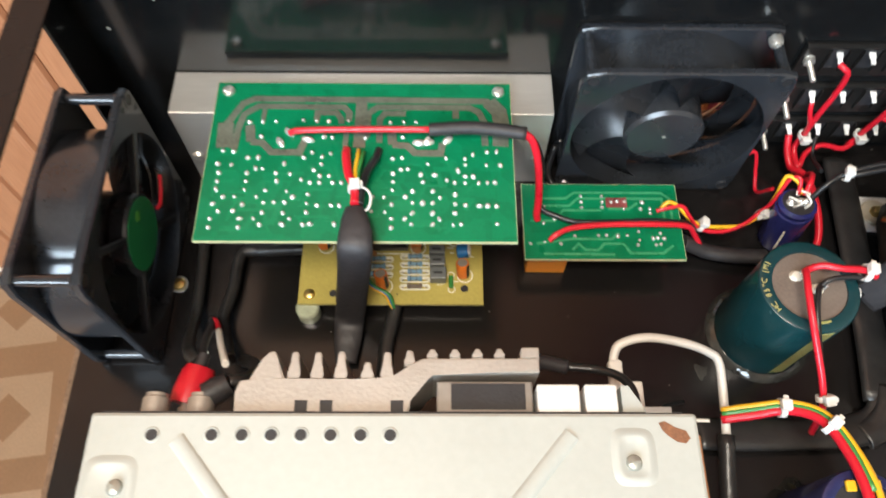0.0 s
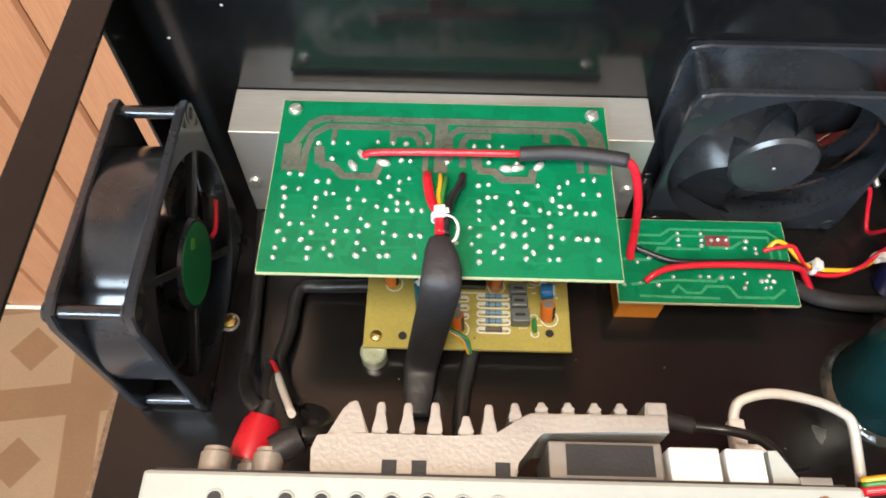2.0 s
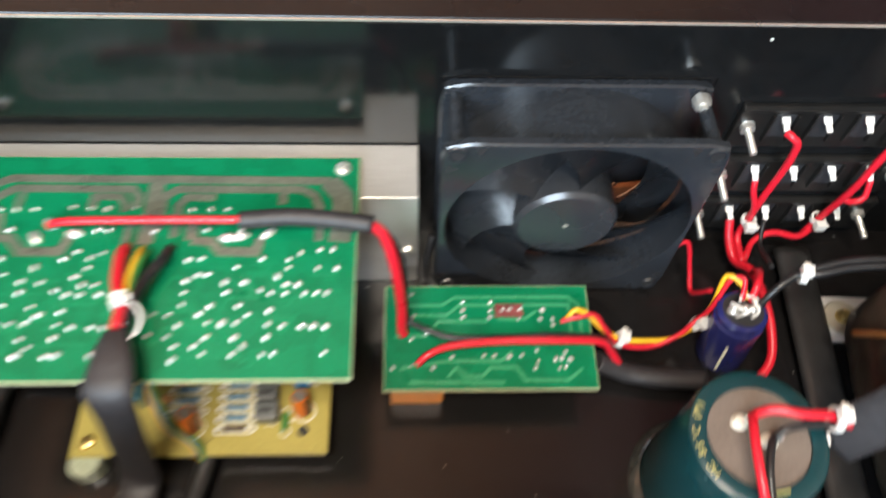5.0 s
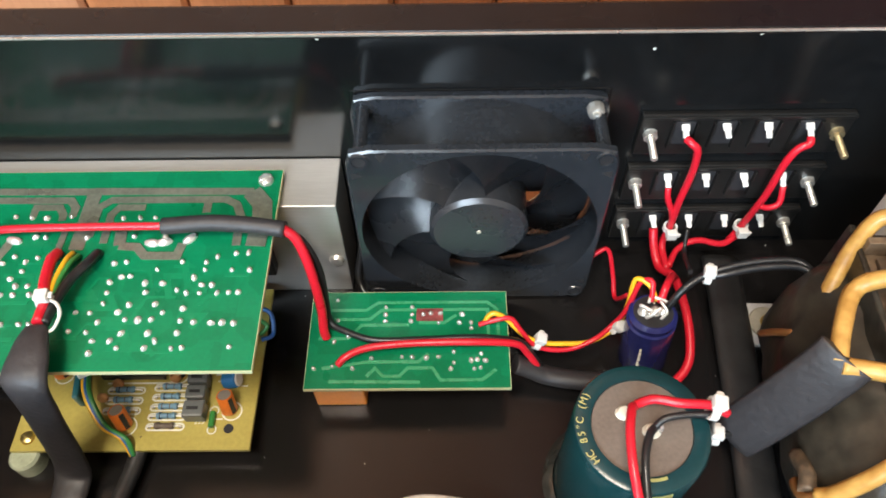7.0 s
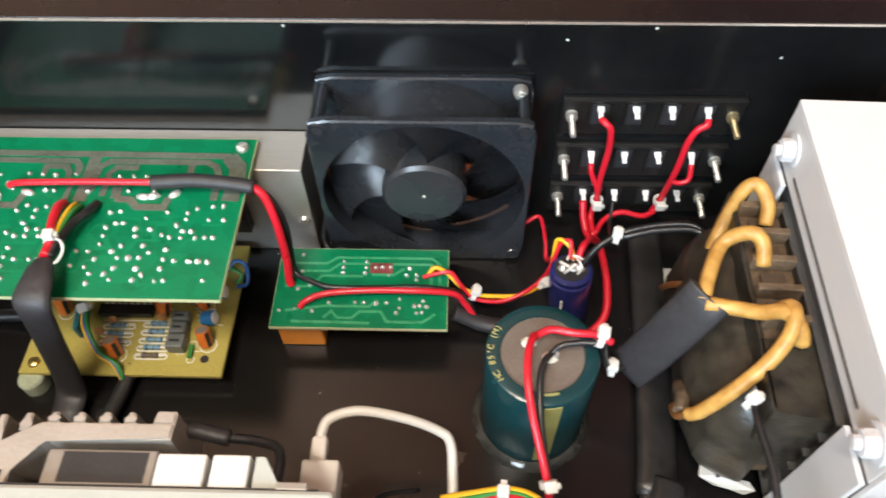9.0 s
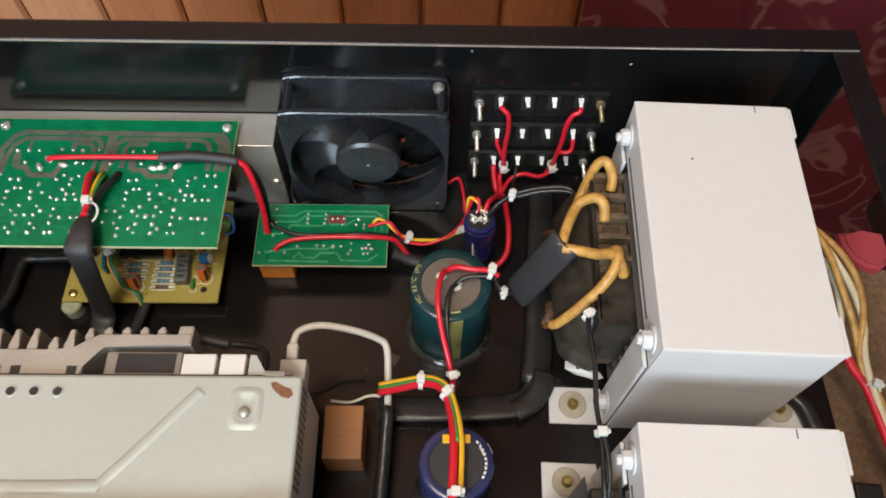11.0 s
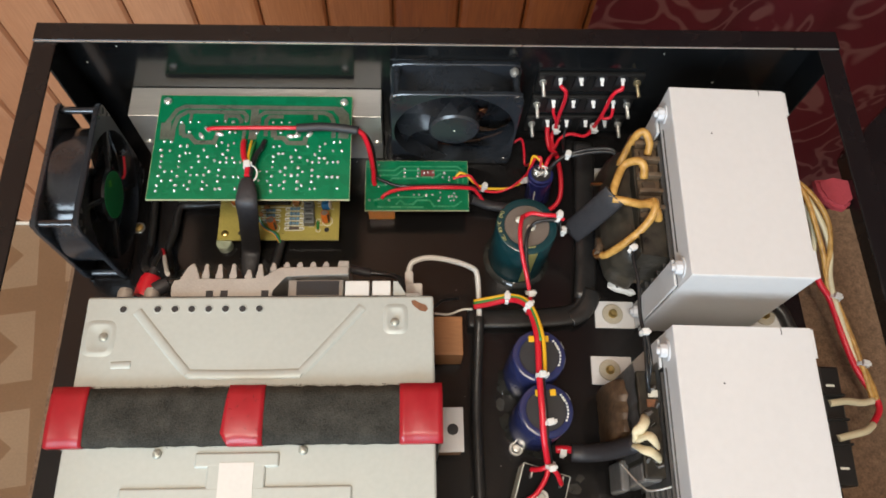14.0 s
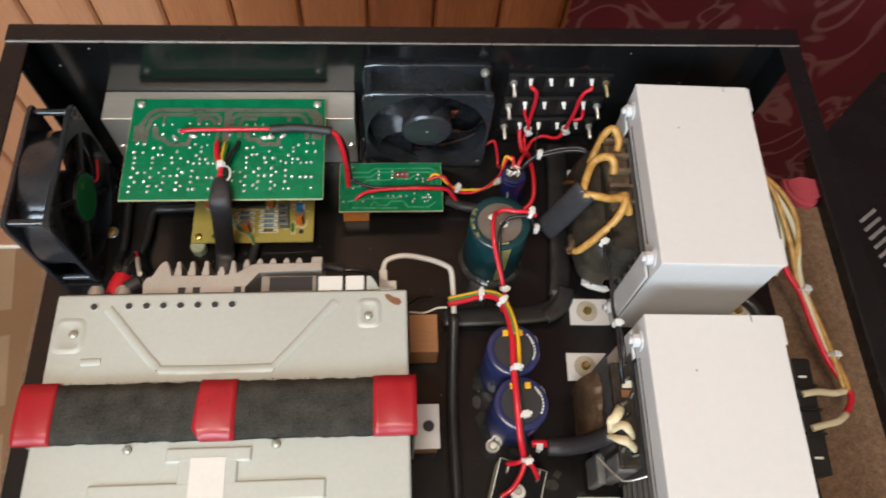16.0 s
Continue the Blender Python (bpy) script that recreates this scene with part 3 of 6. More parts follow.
for a in (35, 125, 215, 305):
    part("spoke", tube([(FX + q * math.cos(radians(a)), BACK + 0.0035, FZ + q * math.sin(radians(a))) for q in (0.009, 0.03, 0.05)], 0.0007, 6, 2), STEEL, guard)

# ---- aluminium heat block and the amplifier board ----
hs = bmesh.new()
box(-0.024, 0.1305, 0.2915, 0.3122, 0.0, 0.0505, 0.0004, hs)
heat = thing("heat_block", "brushed aluminium heatsink bar against the rear panel", "heatsink")
part("bar", hs, ALU, heat)
for x, z in ((0.127, 0.02), (-0.02, 0.02)):
    part("screw", lathe([(0, 0.0016), (0.0022, 0.0012), (0.0028, 0)], 12, None, Matrix.Translation((x, 0.2915, z)) @ Matrix.Rotation(radians(90), 4, "X")), STEEL, heat, smooth=True)

board = thing("amplifier_board", "green circuit board, soldered side up, on the heatsink", "circuit board")
PX0, PX1, PY0, PY1, PZ = -0.0045, 0.1128, 0.2325, 0.3045, 0.0536
part("laminate", box(PX0, PX1, PY0, PY1, PZ - 0.0016, PZ - 0.0001), BOARD_EDGE, board)
part("solder_mask", box(PX0 + 0.0002, PX1 - 0.0002, PY0 + 0.0002, PY1 - 0.0002, PZ - 0.0001, PZ), GREEN, board)
solder_dome = lathe([(0.0011, 0), (0.0009, 0.0006), (0.0004, 0.0011), (0, 0.0012)], 8)
dome = part("solder_joint", solder_dome, SOLDER, board, smooth=True)


def joint(x, y, z, parent, s=1.0, data=None):
    o = new("solder_joint", data or dome.data)
    o.parent = parent
    o.matrix_basis = pose(x, y, z, 0, 0, random.uniform(0, 180)) @ Matrix.Diagonal((s * random.uniform(0.85, 1.2), s * random.uniform(0.75, 1.0), s, 1))
    return o


W, H = PX1 - PX0, PY1 - PY0


def on(u, v):
    """A place on the board from its back left corner, in fractions."""
    return PX0 + W * u, PY1 - H * v


dome.location = (*on(0.72, 0.375), PZ)
tracks = bmesh.new()
layer = 0.00008
LEFT_TRACKS = ((((0.052, 0.44), (0.048, 0.278)), 0.0062), (((0.05, 0.29), (0.095, 0.149), (0.133, 0.115), (0.497, 0.12)), 0.0028), (((0.087, 0.45), (0.09, 0.317), (0.104, 0.221), (0.149, 0.165), (0.436, 0.169), (0.456, 0.21), (0.454, 0.261)), 0.0026), (((0.172, 0.169), (0.169, 0.256)), 0.0018), (((0.128, 0.293), (0.138, 0.4)), 0.0036), (((0.138, 0.403), (0.176, 0.407), (0.209, 0.467), (0.3, 0.468), (0.31, 0.422), (0.32, 0.372)), 0.0028), (((0.348, 0.26), (0.349, 0.207), (0.412, 0.208), (0.429, 0.249), (0.431, 0.281)), 0.0024), (((0.495, 0.12), (0.494, 0.437)), 0.0046), (((0.45, 0.325), (0.448, 0.437)), 0.002))
RIGHT_TRACKS = ((((0.491, 0.119), (0.928, 0.126)), 0.0028), (((0.924, 0.128), (0.958, 0.197), (0.964, 0.274), (0.958, 0.424)), 0.0062), (((0.517, 0.37), (0.519, 0.211), (0.549, 0.169), (0.858, 0.17), (0.89, 0.2), (0.905, 0.26), (0.908, 0.42)), 0.0026), (((0.811, 0.174), (0.812, 0.244)), 0.0026), (((0.56, 0.403), (0.558, 0.251), (0.575, 0.211), (0.645, 0.212)), 0.0024), (((0.599, 0.342), (0.604, 0.414)), 0.0036), (((0.604, 0.418), (0.652, 0.424), (0.677, 0.469), (0.761, 0.471), (0.768, 0.407)), 0.0028))
for line, w in LEFT_TRACKS + RIGHT_TRACKS:
    layer += 0.00001
    ribbon([on(u, v) for u, v in line], w, PZ, layer, tracks)
part("power_track", tracks, TINNED, board, "bare tinned copper tracks")
masked = bmesh.new()
random.seed(21)
for i in range(46):
    u, v = random.uniform(0.04, 0.9), random.uniform(0.5, 0.93)
    du, dv = random.uniform(0.03, 0.1) * random.choice((-1, 1)), random.uniform(0.03, 0.12) * random.choice((-1, 1))
    q = [(u, v), (u + du, v), (u + du + 0.02 * random.choice((-1, 1)), v + dv)]
    q = [(min(0.96, max(0.04, a)), min(0.95, max(0.5, b))) for a, b in q]
    ribbon([on(*k) for k in q], random.choice((0.0008, 0.0012, 0.002)), PZ, 0.00002 + 0.000012 * (i % 5) + 0.000002 * i, masked)
tagged(part("covered_track", masked, GREEN_TRACK, board, "tracks under the green mask"), kind="stuff")
random.seed(5)
JOINTS_A = ((0.049, 0.597), (0.049, 0.650), (0.049, 0.699), (0.075, 0.743), (0.110, 0.742), (0.046, 0.786), (0.066, 0.829), (0.112, 0.826), (0.044, 0.872), (0.043, 0.922), (0.140, 0.599), (0.140, 0.649), (0.139, 0.700), (0.139, 0.788), (0.136, 0.871), (0.136, 0.922), (0.180, 0.743), (0.179, 0.871), (0.200, 0.906), (0.233, 0.600), (0.238, 0.647), (0.278, 0.604), (0.205, 0.704), (0.204, 0.778), (0.237, 0.776), (0.204, 0.836), (0.270, 0.775), (0.273, 0.708), (0.294, 0.743), (0.269, 0.838), (0.291, 0.871), (0.269, 0.904), (0.316, 0.639), (0.344, 0.656), (0.374, 0.615), (0.404, 0.614), (0.375, 0.656), (0.417, 0.656), (0.445, 0.656), (0.342, 0.728), (0.340, 0.781), (0.373, 0.792), (0.341, 0.833), (0.334, 0.904), (0.356, 0.901), (0.417, 0.792), (0.443, 0.794), (0.431, 0.901))
JOINTS_B = ((0.608, 0.599), (0.609, 0.649), (0.608, 0.700), (0.547, 0.740), (0.582, 0.743), (0.608, 0.785), (0.587, 0.831), (0.544, 0.825), (0.608, 0.869), (0.608, 0.921), (0.698, 0.604), (0.705, 0.649), (0.743, 0.607), (0.673, 0.707), (0.650, 0.740), (0.673, 0.775), (0.705, 0.776), (0.673, 0.835), (0.650, 0.868), (0.671, 0.900), (0.737, 0.704), (0.760, 0.743), (0.737, 0.775), (0.737, 0.836), (0.758, 0.869), (0.737, 0.901), (0.782, 0.638), (0.807, 0.653), (0.841, 0.615), (0.840, 0.654), (0.867, 0.615), (0.884, 0.654), (0.912, 0.651), (0.936, 0.651), (0.808, 0.726), (0.808, 0.781), (0.807, 0.835), (0.841, 0.789), (0.884, 0.792), (0.910, 0.790), (0.938, 0.793), (0.801, 0.903), (0.826, 0.900), (0.938, 0.897))
JOINTS_C = ((0.126, 0.274), (0.170, 0.268), (0.214, 0.269), (0.171, 0.367), (0.304, 0.258), (0.349, 0.265), (0.389, 0.267), (0.454, 0.261), (0.378, 0.368), (0.405, 0.371), (0.052, 0.460), (0.087, 0.464), (0.042, 0.543), (0.086, 0.547), (0.136, 0.503), (0.170, 0.501), (0.166, 0.569), (0.188, 0.571), (0.256, 0.539), (0.317, 0.501), (0.343, 0.469), (0.377, 0.496), (0.404, 0.475), (0.376, 0.542), (0.353, 0.579), (0.594, 0.271), (0.638, 0.268), (0.679, 0.269), (0.637, 0.369), (0.514, 0.374), (0.913, 0.460), (0.945, 0.457), (0.720, 0.539), (0.634, 0.574), (0.656, 0.571), (0.606, 0.507), (0.636, 0.500), (0.779, 0.500), (0.841, 0.504), (0.842, 0.542), (0.818, 0.579), (0.910, 0.543), (0.955, 0.544), (0.867, 0.476))
for u, v in JOINTS_A + JOINTS_B + JOINTS_C:
    joint(*on(u, v), PZ, board, random.uniform(0.8, 1.12))
for u, v in ((0.235, 0.405), (0.262, 0.34), (0.325, 0.385), (0.69, 0.405), (0.785, 0.385), (0.72, 0.4)):
    b = lathe([(0.0021, 0), (0.0018, 0.0008), (0.0008, 0.0014), (0, 0.0015)], 10, None, Matrix.Translation((*on(u, v), PZ)) @ Matrix.Rotation(u * 9, 4, "Z") @ Matrix.Diagonal((1.3, 0.7, 1, 1)))
    part("solder_pool", b, SOLDER, board, smooth=True)
for x in (0.0002, 0.1078):
    s = lathe([(0, 0.0016), (0.0014, 0.0015), (0.0023, 0.001), (0.0026, 0)], 16, None, Matrix.Translation((x, 0.3, PZ)))
    box(-0.002, 0.002, -0.0003, 0.0003, 0.0012, 0.0018, 0, s, Matrix.Translation((x, 0.3, PZ)) @ Matrix.Rotation(0.5, 4, "Z"))
    part("screw", s, STEEL, board, "cross-head steel screw", smooth=True)
    part("spacer", disc(0.003, 0.0016, 12, 0, None, Matrix.Translation((x, 0.3, 0.0504))), STEEL, board)
random.seed(14)
for i in range(16):
    x, y = random.uniform(0.004, 0.102), random.uniform(0.242, 0.284)
    r, h = random.choice(((0.004, 0.012), (0.003, 0.008), (0.0025, 0.007)))
    part("component", disc(r, h, 14, 0.0005, None, Matrix.Translation((x, y, PZ - 0.0016 - h))), random.choice((CAP_BLACK, ORANGE, CAP_BLUE, GREY_CAN)), board)
for x in (0.012, 0.04, 0.07, 0.098):
    part("power_transistor", box(x - 0.008, x + 0.008, 0.2862, 0.2913, 0.018, 0.04, 0.0006), DARK_PLASTIC, board, "black power transistor on the heatsink")
    for k in (-1, 0, 1):
        part("transistor_leg", box(x + k * 0.005 - 0.0006, x + k * 0.005 + 0.0006, 0.288, 0.2886, 0.04, PZ - 0.0016), SOLDER, board)

# ---- small things that recur ----

def wire(points, r, mat, label, name="wire", group="", seg=8, flat=1.0, category="wire"):
    return solo(name, tube(points, r, seg, 6, None, flat), mat, label, category, group=group)


def tie(x, y, z, r=0.0035, turn=0.0, lean=0.0, tail=0.0025):
    """A nylon cable tie: a band about local y, its head and cut tail."""
    t = thing("cable_tie", "white nylon cable tie round a wire bundle", "cable tie", pose(x, y, z, lean, 0, turn) @ Matrix.Diagonal((0.85, 0.85, 0.85, 1)), "cable ties")
    b = lathe([(r - 0.0005, -0.0012), (r + 0.0004, -0.0012), (r + 0.0004, 0.0012), (r - 0.0005, 0.0012), (r - 0.0005, -0.0012)], 16, None, Matrix.Rotation(radians(90), 4, "X"))
    part("band", b, TIE, t, smooth=True)
    part("head", box(-0.0022, 0.0022, -0.0021, 0.0021, r - 0.0004, r + 0.0028, 0.0005), TIE, t)
    part("tail", box(0.001, 0.001 + tail, -0.0011, 0.0011, r + 0.001, r + 0.0019, 0.0003), TIE, t)
    return t


def screw_head(parent, x, y, z, r=0.0028, mat=STEEL, label=""):
    s = lathe([(0, 0.0013), (r * 0.5, 0.0012), (r * 0.85, 0.0008), (r, 0)], 16, None, Matrix.Translation((x, y, z)))
    box(-r * 0.7, r * 0.7, -0.0003, 0.0003, 0.001, 0.0015, 0, s, Matrix.Translation((x, y, z)) @ Matrix.Rotation(x * 90, 4, "Z"))
    return part("screw", s, mat, parent, label, smooth=True)


# ---- protection board ----
pb2 = thing("protection_board", "small green circuit board, soldered side up, on a relay", "circuit board")
QX0, QX1, QY0, QY1, QZ = 0.1197, 0.1862, 0.243, 0.2792, 0.018
part("laminate", box(QX0, QX1, QY0, QY1, QZ - 0.0016, QZ - 0.0001), BOARD_EDGE, pb2)
part("solder_mask", box(QX0 + 0.0002, QX1 - 0.0002, QY0 + 0.0002, QY1 - 0.0002, QZ - 0.0001, QZ), GREEN, pb2)
tr2 = bmesh.new()


def on2(u, v):
    return QX0 + (QX1 - QX0) * u, QY1 - (QY1 - QY0) * v


for line in (((0.1, 0.2), (0.28, 0.2), (0.34, 0.12), (0.9, 0.12), (0.95, 0.2), (0.95, 0.6)), ((0.12, 0.3), (0.3, 0.3), (0.36, 0.2), (0.9, 0.2), (0.9, 0.5)), ((0.05, 0.5), (0.2, 0.5), (0.26, 0.36), (0.5, 0.36)),
             ((0.3, 0.88), (0.34, 0.8), (0.38, 0.88), (0.46, 0.88), (0.5, 0.8), (0.62, 0.8), (0.66, 0.92), (0.86, 0.92), (0.93, 0.82)), ((0.55, 0.34), (0.68, 0.34), (0.74, 0.26)), ((0.08, 0.8), (0.3, 0.74), (0.55, 0.74), (0.6, 0.66)), ((0.12, 0.93), (0.56, 0.94))):
    ribbon([on2(u, v) for u, v in line], 0.0011, QZ, 0.00004 + 0.00001 * len(tr2.faces) / 5, tr2)
tagged(part("covered_track", tr2, PALE_TRACK, pb2, "pale green tracks under the mask"), kind="stuff")
random.seed(31)
for u, v in ((0.13, 0.09), (0.14, 0.31), (0.38, 0.17), (0.38, 0.25), (0.38, 0.32), (0.515, 0.17), (0.515, 0.25), (0.51, 0.32), (0.572, 0.25), (0.61, 0.24), (0.66, 0.24), (0.65, 0.34), (0.77, 0.25), (0.755, 0.34), (0.815, 0.34), (0.815, 0.4), (0.13, 0.53), (0.2, 0.475), (0.04, 0.8), (0.13, 0.78), (0.23, 0.8), (0.32, 0.7), (0.47, 0.69), (0.52, 0.69), (0.59, 0.7), (0.65, 0.69), (0.725, 0.64), (0.725, 0.75), (0.71, 0.81), (0.81, 0.725), (0.84, 0.72), (0.86, 0.66), (0.88, 0.73), (0.825, 0.81), (0.855, 0.8)):
    joint(*on2(u, v), QZ, pb2, random.uniform(0.75, 1.0))
part("relay", box(0.1215, 0.1385, 0.2452, 0.263, 0.0, QZ - 0.0017, 0.0006), RELAY_ORANGE, pb2, "orange relay case under the board")
part("capacitor", disc(0.004, 0.0164, 16, 0.0005, None, Matrix.Translation((0.172, 0.265, 0))), CAP_BLACK, pb2)
part("indicator", box(*[on2(0.6, 0.3)[0] + d for d in (-0.0042, 0.0048)], *[on2(0.6, 0.25)[1] + d for d in (-0.0026, 0.0022)], QZ + 0.0001, QZ + 0.0002), RED_STAIN, pb2, "red stained patch among the joints")
lettering("printed_word", "OUT", 0.0028, pose(*on2(0.17, 0.965), QZ + 0.0001), GREEN_TRACK, pb2)

# ---- yellow tone board ----
tone = thing("preamplifier_board", "yellow phenolic circuit board with many small parts", "circuit board")
YX0, YX1, YY0, YY1, YZ = 0.0265, 0.1028, 0.2268, 0.2865, 0.0087
yb = prism([(YX0, YY0), (YX1, YY0), (YX1, YY1), (YX0, YY1)], YZ - 0.0016, YZ)
part("laminate", yb, YELLOW_BOARD, tone)
for x, y in ((0.0951, 0.2338), (0.0408, 0.2315)):
    part("mounting_hole", disc(0.0016, 0.0002, 14, 0, None, Matrix.Translation((x, y, YZ))), CAP_BLACK, tone, "open dark mounting hole")
for x, y in ((0.031, 0.2312), (0.098, 0.281), (0.031, 0.281), (0.0951, 0.2338)):
    part("standoff", disc(0.0028, YZ - 0.0016, 8, 0, None, Matrix.Translation((x, y, 0))), STEEL, tone)
screw_head(tone, 0.031, 0.2312, YZ, 0.0024, BRASS, "brassy screw")
solo("plastic_pad", lathe([(0, 0.0071), (0.0042, 0.0069), (0.0049, 0.006), (0.005, 0), (0, 0)], 24, None, Matrix.Translation((0.0302, 0.2262, 0))), CLEAR_GEL, "translucent plastic foot at the board's corner", "foot", smooth=True)
chip = part("chip", box(0.0505, 0.0715, 0.2508, 0.2553, YZ + 0.0006, YZ + 0.0036, 0.0003), DARK_PLASTIC, tone, "black integrated circuit")
for k in range(8):
    part("chip_leg", box(0.052 + 0.0025 * k, 0.053 + 0.0025 * k, 0.2548, 0.2562, YZ, YZ + 0.0032), TIN, chip)
part("printed_line", box(0.052, 0.0735, 0.2496, 0.2502, YZ, YZ + 0.00005), WHITE_INK, tone)


def pill(x0, x1, y, w, mat=WHITE_INK):
    """A printed outline round a part that lies flat on the board."""
    b = bmesh.new()
    ends = [(x1 + w * math.cos(a), y + w * math.sin(a)) for a in [math.pi * (k / 8 - 0.5) for k in range(9)]] + [(x0 - w * math.cos(a), y - w * math.sin(a)) for a in [math.pi * (k / 8 - 0.5) for k in range(9)]]
    mx, my = (x0 + x1) / 2, y
    out = [b.verts.new((px, py, YZ + 0.0001)) for px, py in ends]
    inn = [b.verts.new((px + (0.0006 if px < mx else -0.0006) * abs(px - (x1 if px > mx else x0)) / w, py - 0.0006 * (py - my) / w, YZ + 0.0001)) for px, py in ends]
    for k in range(len(ends)):
        q = (k + 1) % len(ends)
        b.faces.new((out[k], out[q], inn[q], inn[k]))
    bmesh.ops.recalc_face_normals(b, faces=b.faces[:])
    if b.faces[0].normal.z < 0:
        bmesh.ops.reverse_faces(b, faces=b.faces[:])
    return part("printed_outline", b, mat, tone)


for k, (x0, x1, y) in enumerate(((0.0694, 0.0794, 0.2482), (0.0694, 0.0794, 0.2447), (0.0694, 0.0794, 0.2412), (0.0694, 0.0794, 0.2379), (0.0694, 0.0794, 0.2345), (0.054, 0.064, 0.2472), (0.054, 0.064, 0.2436), (0.054, 0.064, 0.24))):
    mid = Matrix.Translation(((x0 + x1) / 2, y, YZ + 0.0011)) @ Matrix.Rotation(radians(90), 4, "Y")
    r = part("resistor", lathe([(0, -0.0032), (0.001, -0.003), (0.0012, -0.0022), (0.0009, -0.0016), (0.0009, 0.0016), (0.0012, 0.0022), (0.001, 0.003), (0, 0.0032)], 10, None, mid), CAP_END if k == 4 else RESISTOR, tone, smooth=True)
    for h in (-0.0019, 0.0006):
        w = 0.00092 if abs(h) < 0.001 else 0.0012
        part("band", lathe([(w, h), (w + 0.00003, h + 0.00015), (w, h + 0.0003)], 10, None, mid), (CAP_BLACK, CAP_END)[(k + int(h * 10000)) % 2], r)
    part("lead", tube([(x0, y, YZ), (x0 + 0.0003, y, YZ + 0.001), (x1 - 0.0003, y, YZ + 0.001), (x1, y, YZ)], 0.0003, 6, 3), TIN, r)
    for x in (x0, x1):
        joint(x, y, YZ, tone, 0.55)
    pill(x0, x1, y, 0.0014)
for x, y, w, h in ((0.0836, 0.2497, 0.0066, 0.004), (0.0838, 0.2446, 0.0064, 0.0046), (0.0841, 0.2388, 0.0068, 0.0056)):
    f = part("film_capacitor", box(x - w / 2, x + w / 2, y - h / 2, y + h / 2, YZ, YZ + 0.0055, 0.0006), GREY_CAN, tone, "grey film capacitor")
    part("printed_bar", box(x - w * 0.3, x + w * 0.25, y - 0.0006, y + 0.0005, YZ + 0.0055, YZ + 0.00555), CAP_BLACK, f)
part("polyester_capacitor", box(0.0446, 0.0468, 0.2412, 0.2535, YZ + 0.0008, YZ + 0.0085, 0.0008, None, Matrix.Translation((0.0457, 0.2475, 0)) @ Matrix.Rotation(0.12, 4, "Z") @ Matrix.Translation((-0.0457, -0.2475, 0))), TEAL, tone, "teal film capacitor")
for x, y, a in ((0.0612, 0.2352, -6), (0.0945, 0.2402, -3), (0.0902, 0.2572, 5), (0.0748, 0.2532, 10), (0.0358, 0.2535, 0)):
    m = pose(x, y, YZ, -16, a, 0)
    c = part("electrolytic", lathe([(0, 0), (0.0025, 0), (0.0027, 0.0004), (0.0027, 0.0073), (0.0024, 0.0078), (0.002, 0.0076)], 20, None, m), ORANGE, tone, "small orange electrolytic capacitor", smooth=True)
    part("top_disc", disc(0.0021, 0.0002, 16, 0, None, m @ Matrix.Translation((0, 0, 0.0075))), CAST, c, "bare aluminium top")
    part("stripe", prism([(0.0016, -0.0022), (0.0025, -0.0012), (0.00262, -0.001), (0.0017, -0.00235)], 0.0005, 0.0074, None, m), CAP_BLACK, c)
    part("printed_ring", lathe([(0.0029, 0), (0.0034, 0), (0.0034, 0.00006), (0.0029, 0.00006)], 20, None, Matrix.Translation((x + 0.0008, y - 0.0004, YZ))), WHITE_INK, tone)
for x, y in ((0.0922, 0.2492), (0.0938, 0.261)):
    m = Matrix.Translation((x, y, YZ + 0.0036)) @ Matrix.Rotation(radians(78), 4, "Y")
    t = part("trimmer", disc(0.003, 0.0046, 18, 0.0004, None, m), TRIM_BLUE, tone, "blue round trimmer")
    part("dial", disc(0.0025, 0.0008, 16, 0.0002, None, m @ Matrix.Translation((0, 0, 0.0046))), WHITE_PLASTIC, t)
for x, y in ((0.0565, 0.2488), (0.0527, 0.2438), (0.0752, 0.2508)):
    part("disc_capacitor", lathe([(0, -0.0011), (0.0016, -0.0008), (0.0019, 0), (0.0016, 0.0008), (0, 0.0011)], 14, None, Matrix.Translation((x, y, YZ + 0.0022)) @ Matrix.Rotation(1.3, 4, "X")), CLAY, tone, smooth=True)
pillar = lathe([(0.0012, 0), (0.0016, 0), (0.0016, 0.00006), (0.0012, 0.00006)], 14, None, Matrix.Translation((0.0897, 0.2335, YZ)))
lathe([(0.0012, 0), (0.0016, 0), (0.0016, 0.00006), (0.0012, 0.00006)], 14, pillar, Matrix.Translation((0.0895, 0.24, YZ)))
part("printed_ring", pillar, WHITE_INK, tone)
part("green_part", lathe([(0, -0.0028), (0.001, -0.0026), (0.001, 0.0026), (0, 0.0028)], 10, None, Matrix.Translation((0.0895, 0.2365, YZ + 0.001)) @ Matrix.Rotation(radians(90), 4, "X")), GREEN_WIRE, tone)
lettering("printed_word", "223", 0.0022, pose(0.0853, 0.2355, YZ + 0.0001), WHITE_INK, tone)
bars = bmesh.new()
random.seed(3)
for i in range(10):
    x, y = random.uniform(0.086, 0.099), random.uniform(0.236, 0.262)
    box(x, x + random.uniform(0.001, 0.003), y, y + 0.0005, YZ, YZ + 0.00005, 0, bars)
tagged(part("printed_marks", bars, WHITE_INK, tone), kind="stuff")

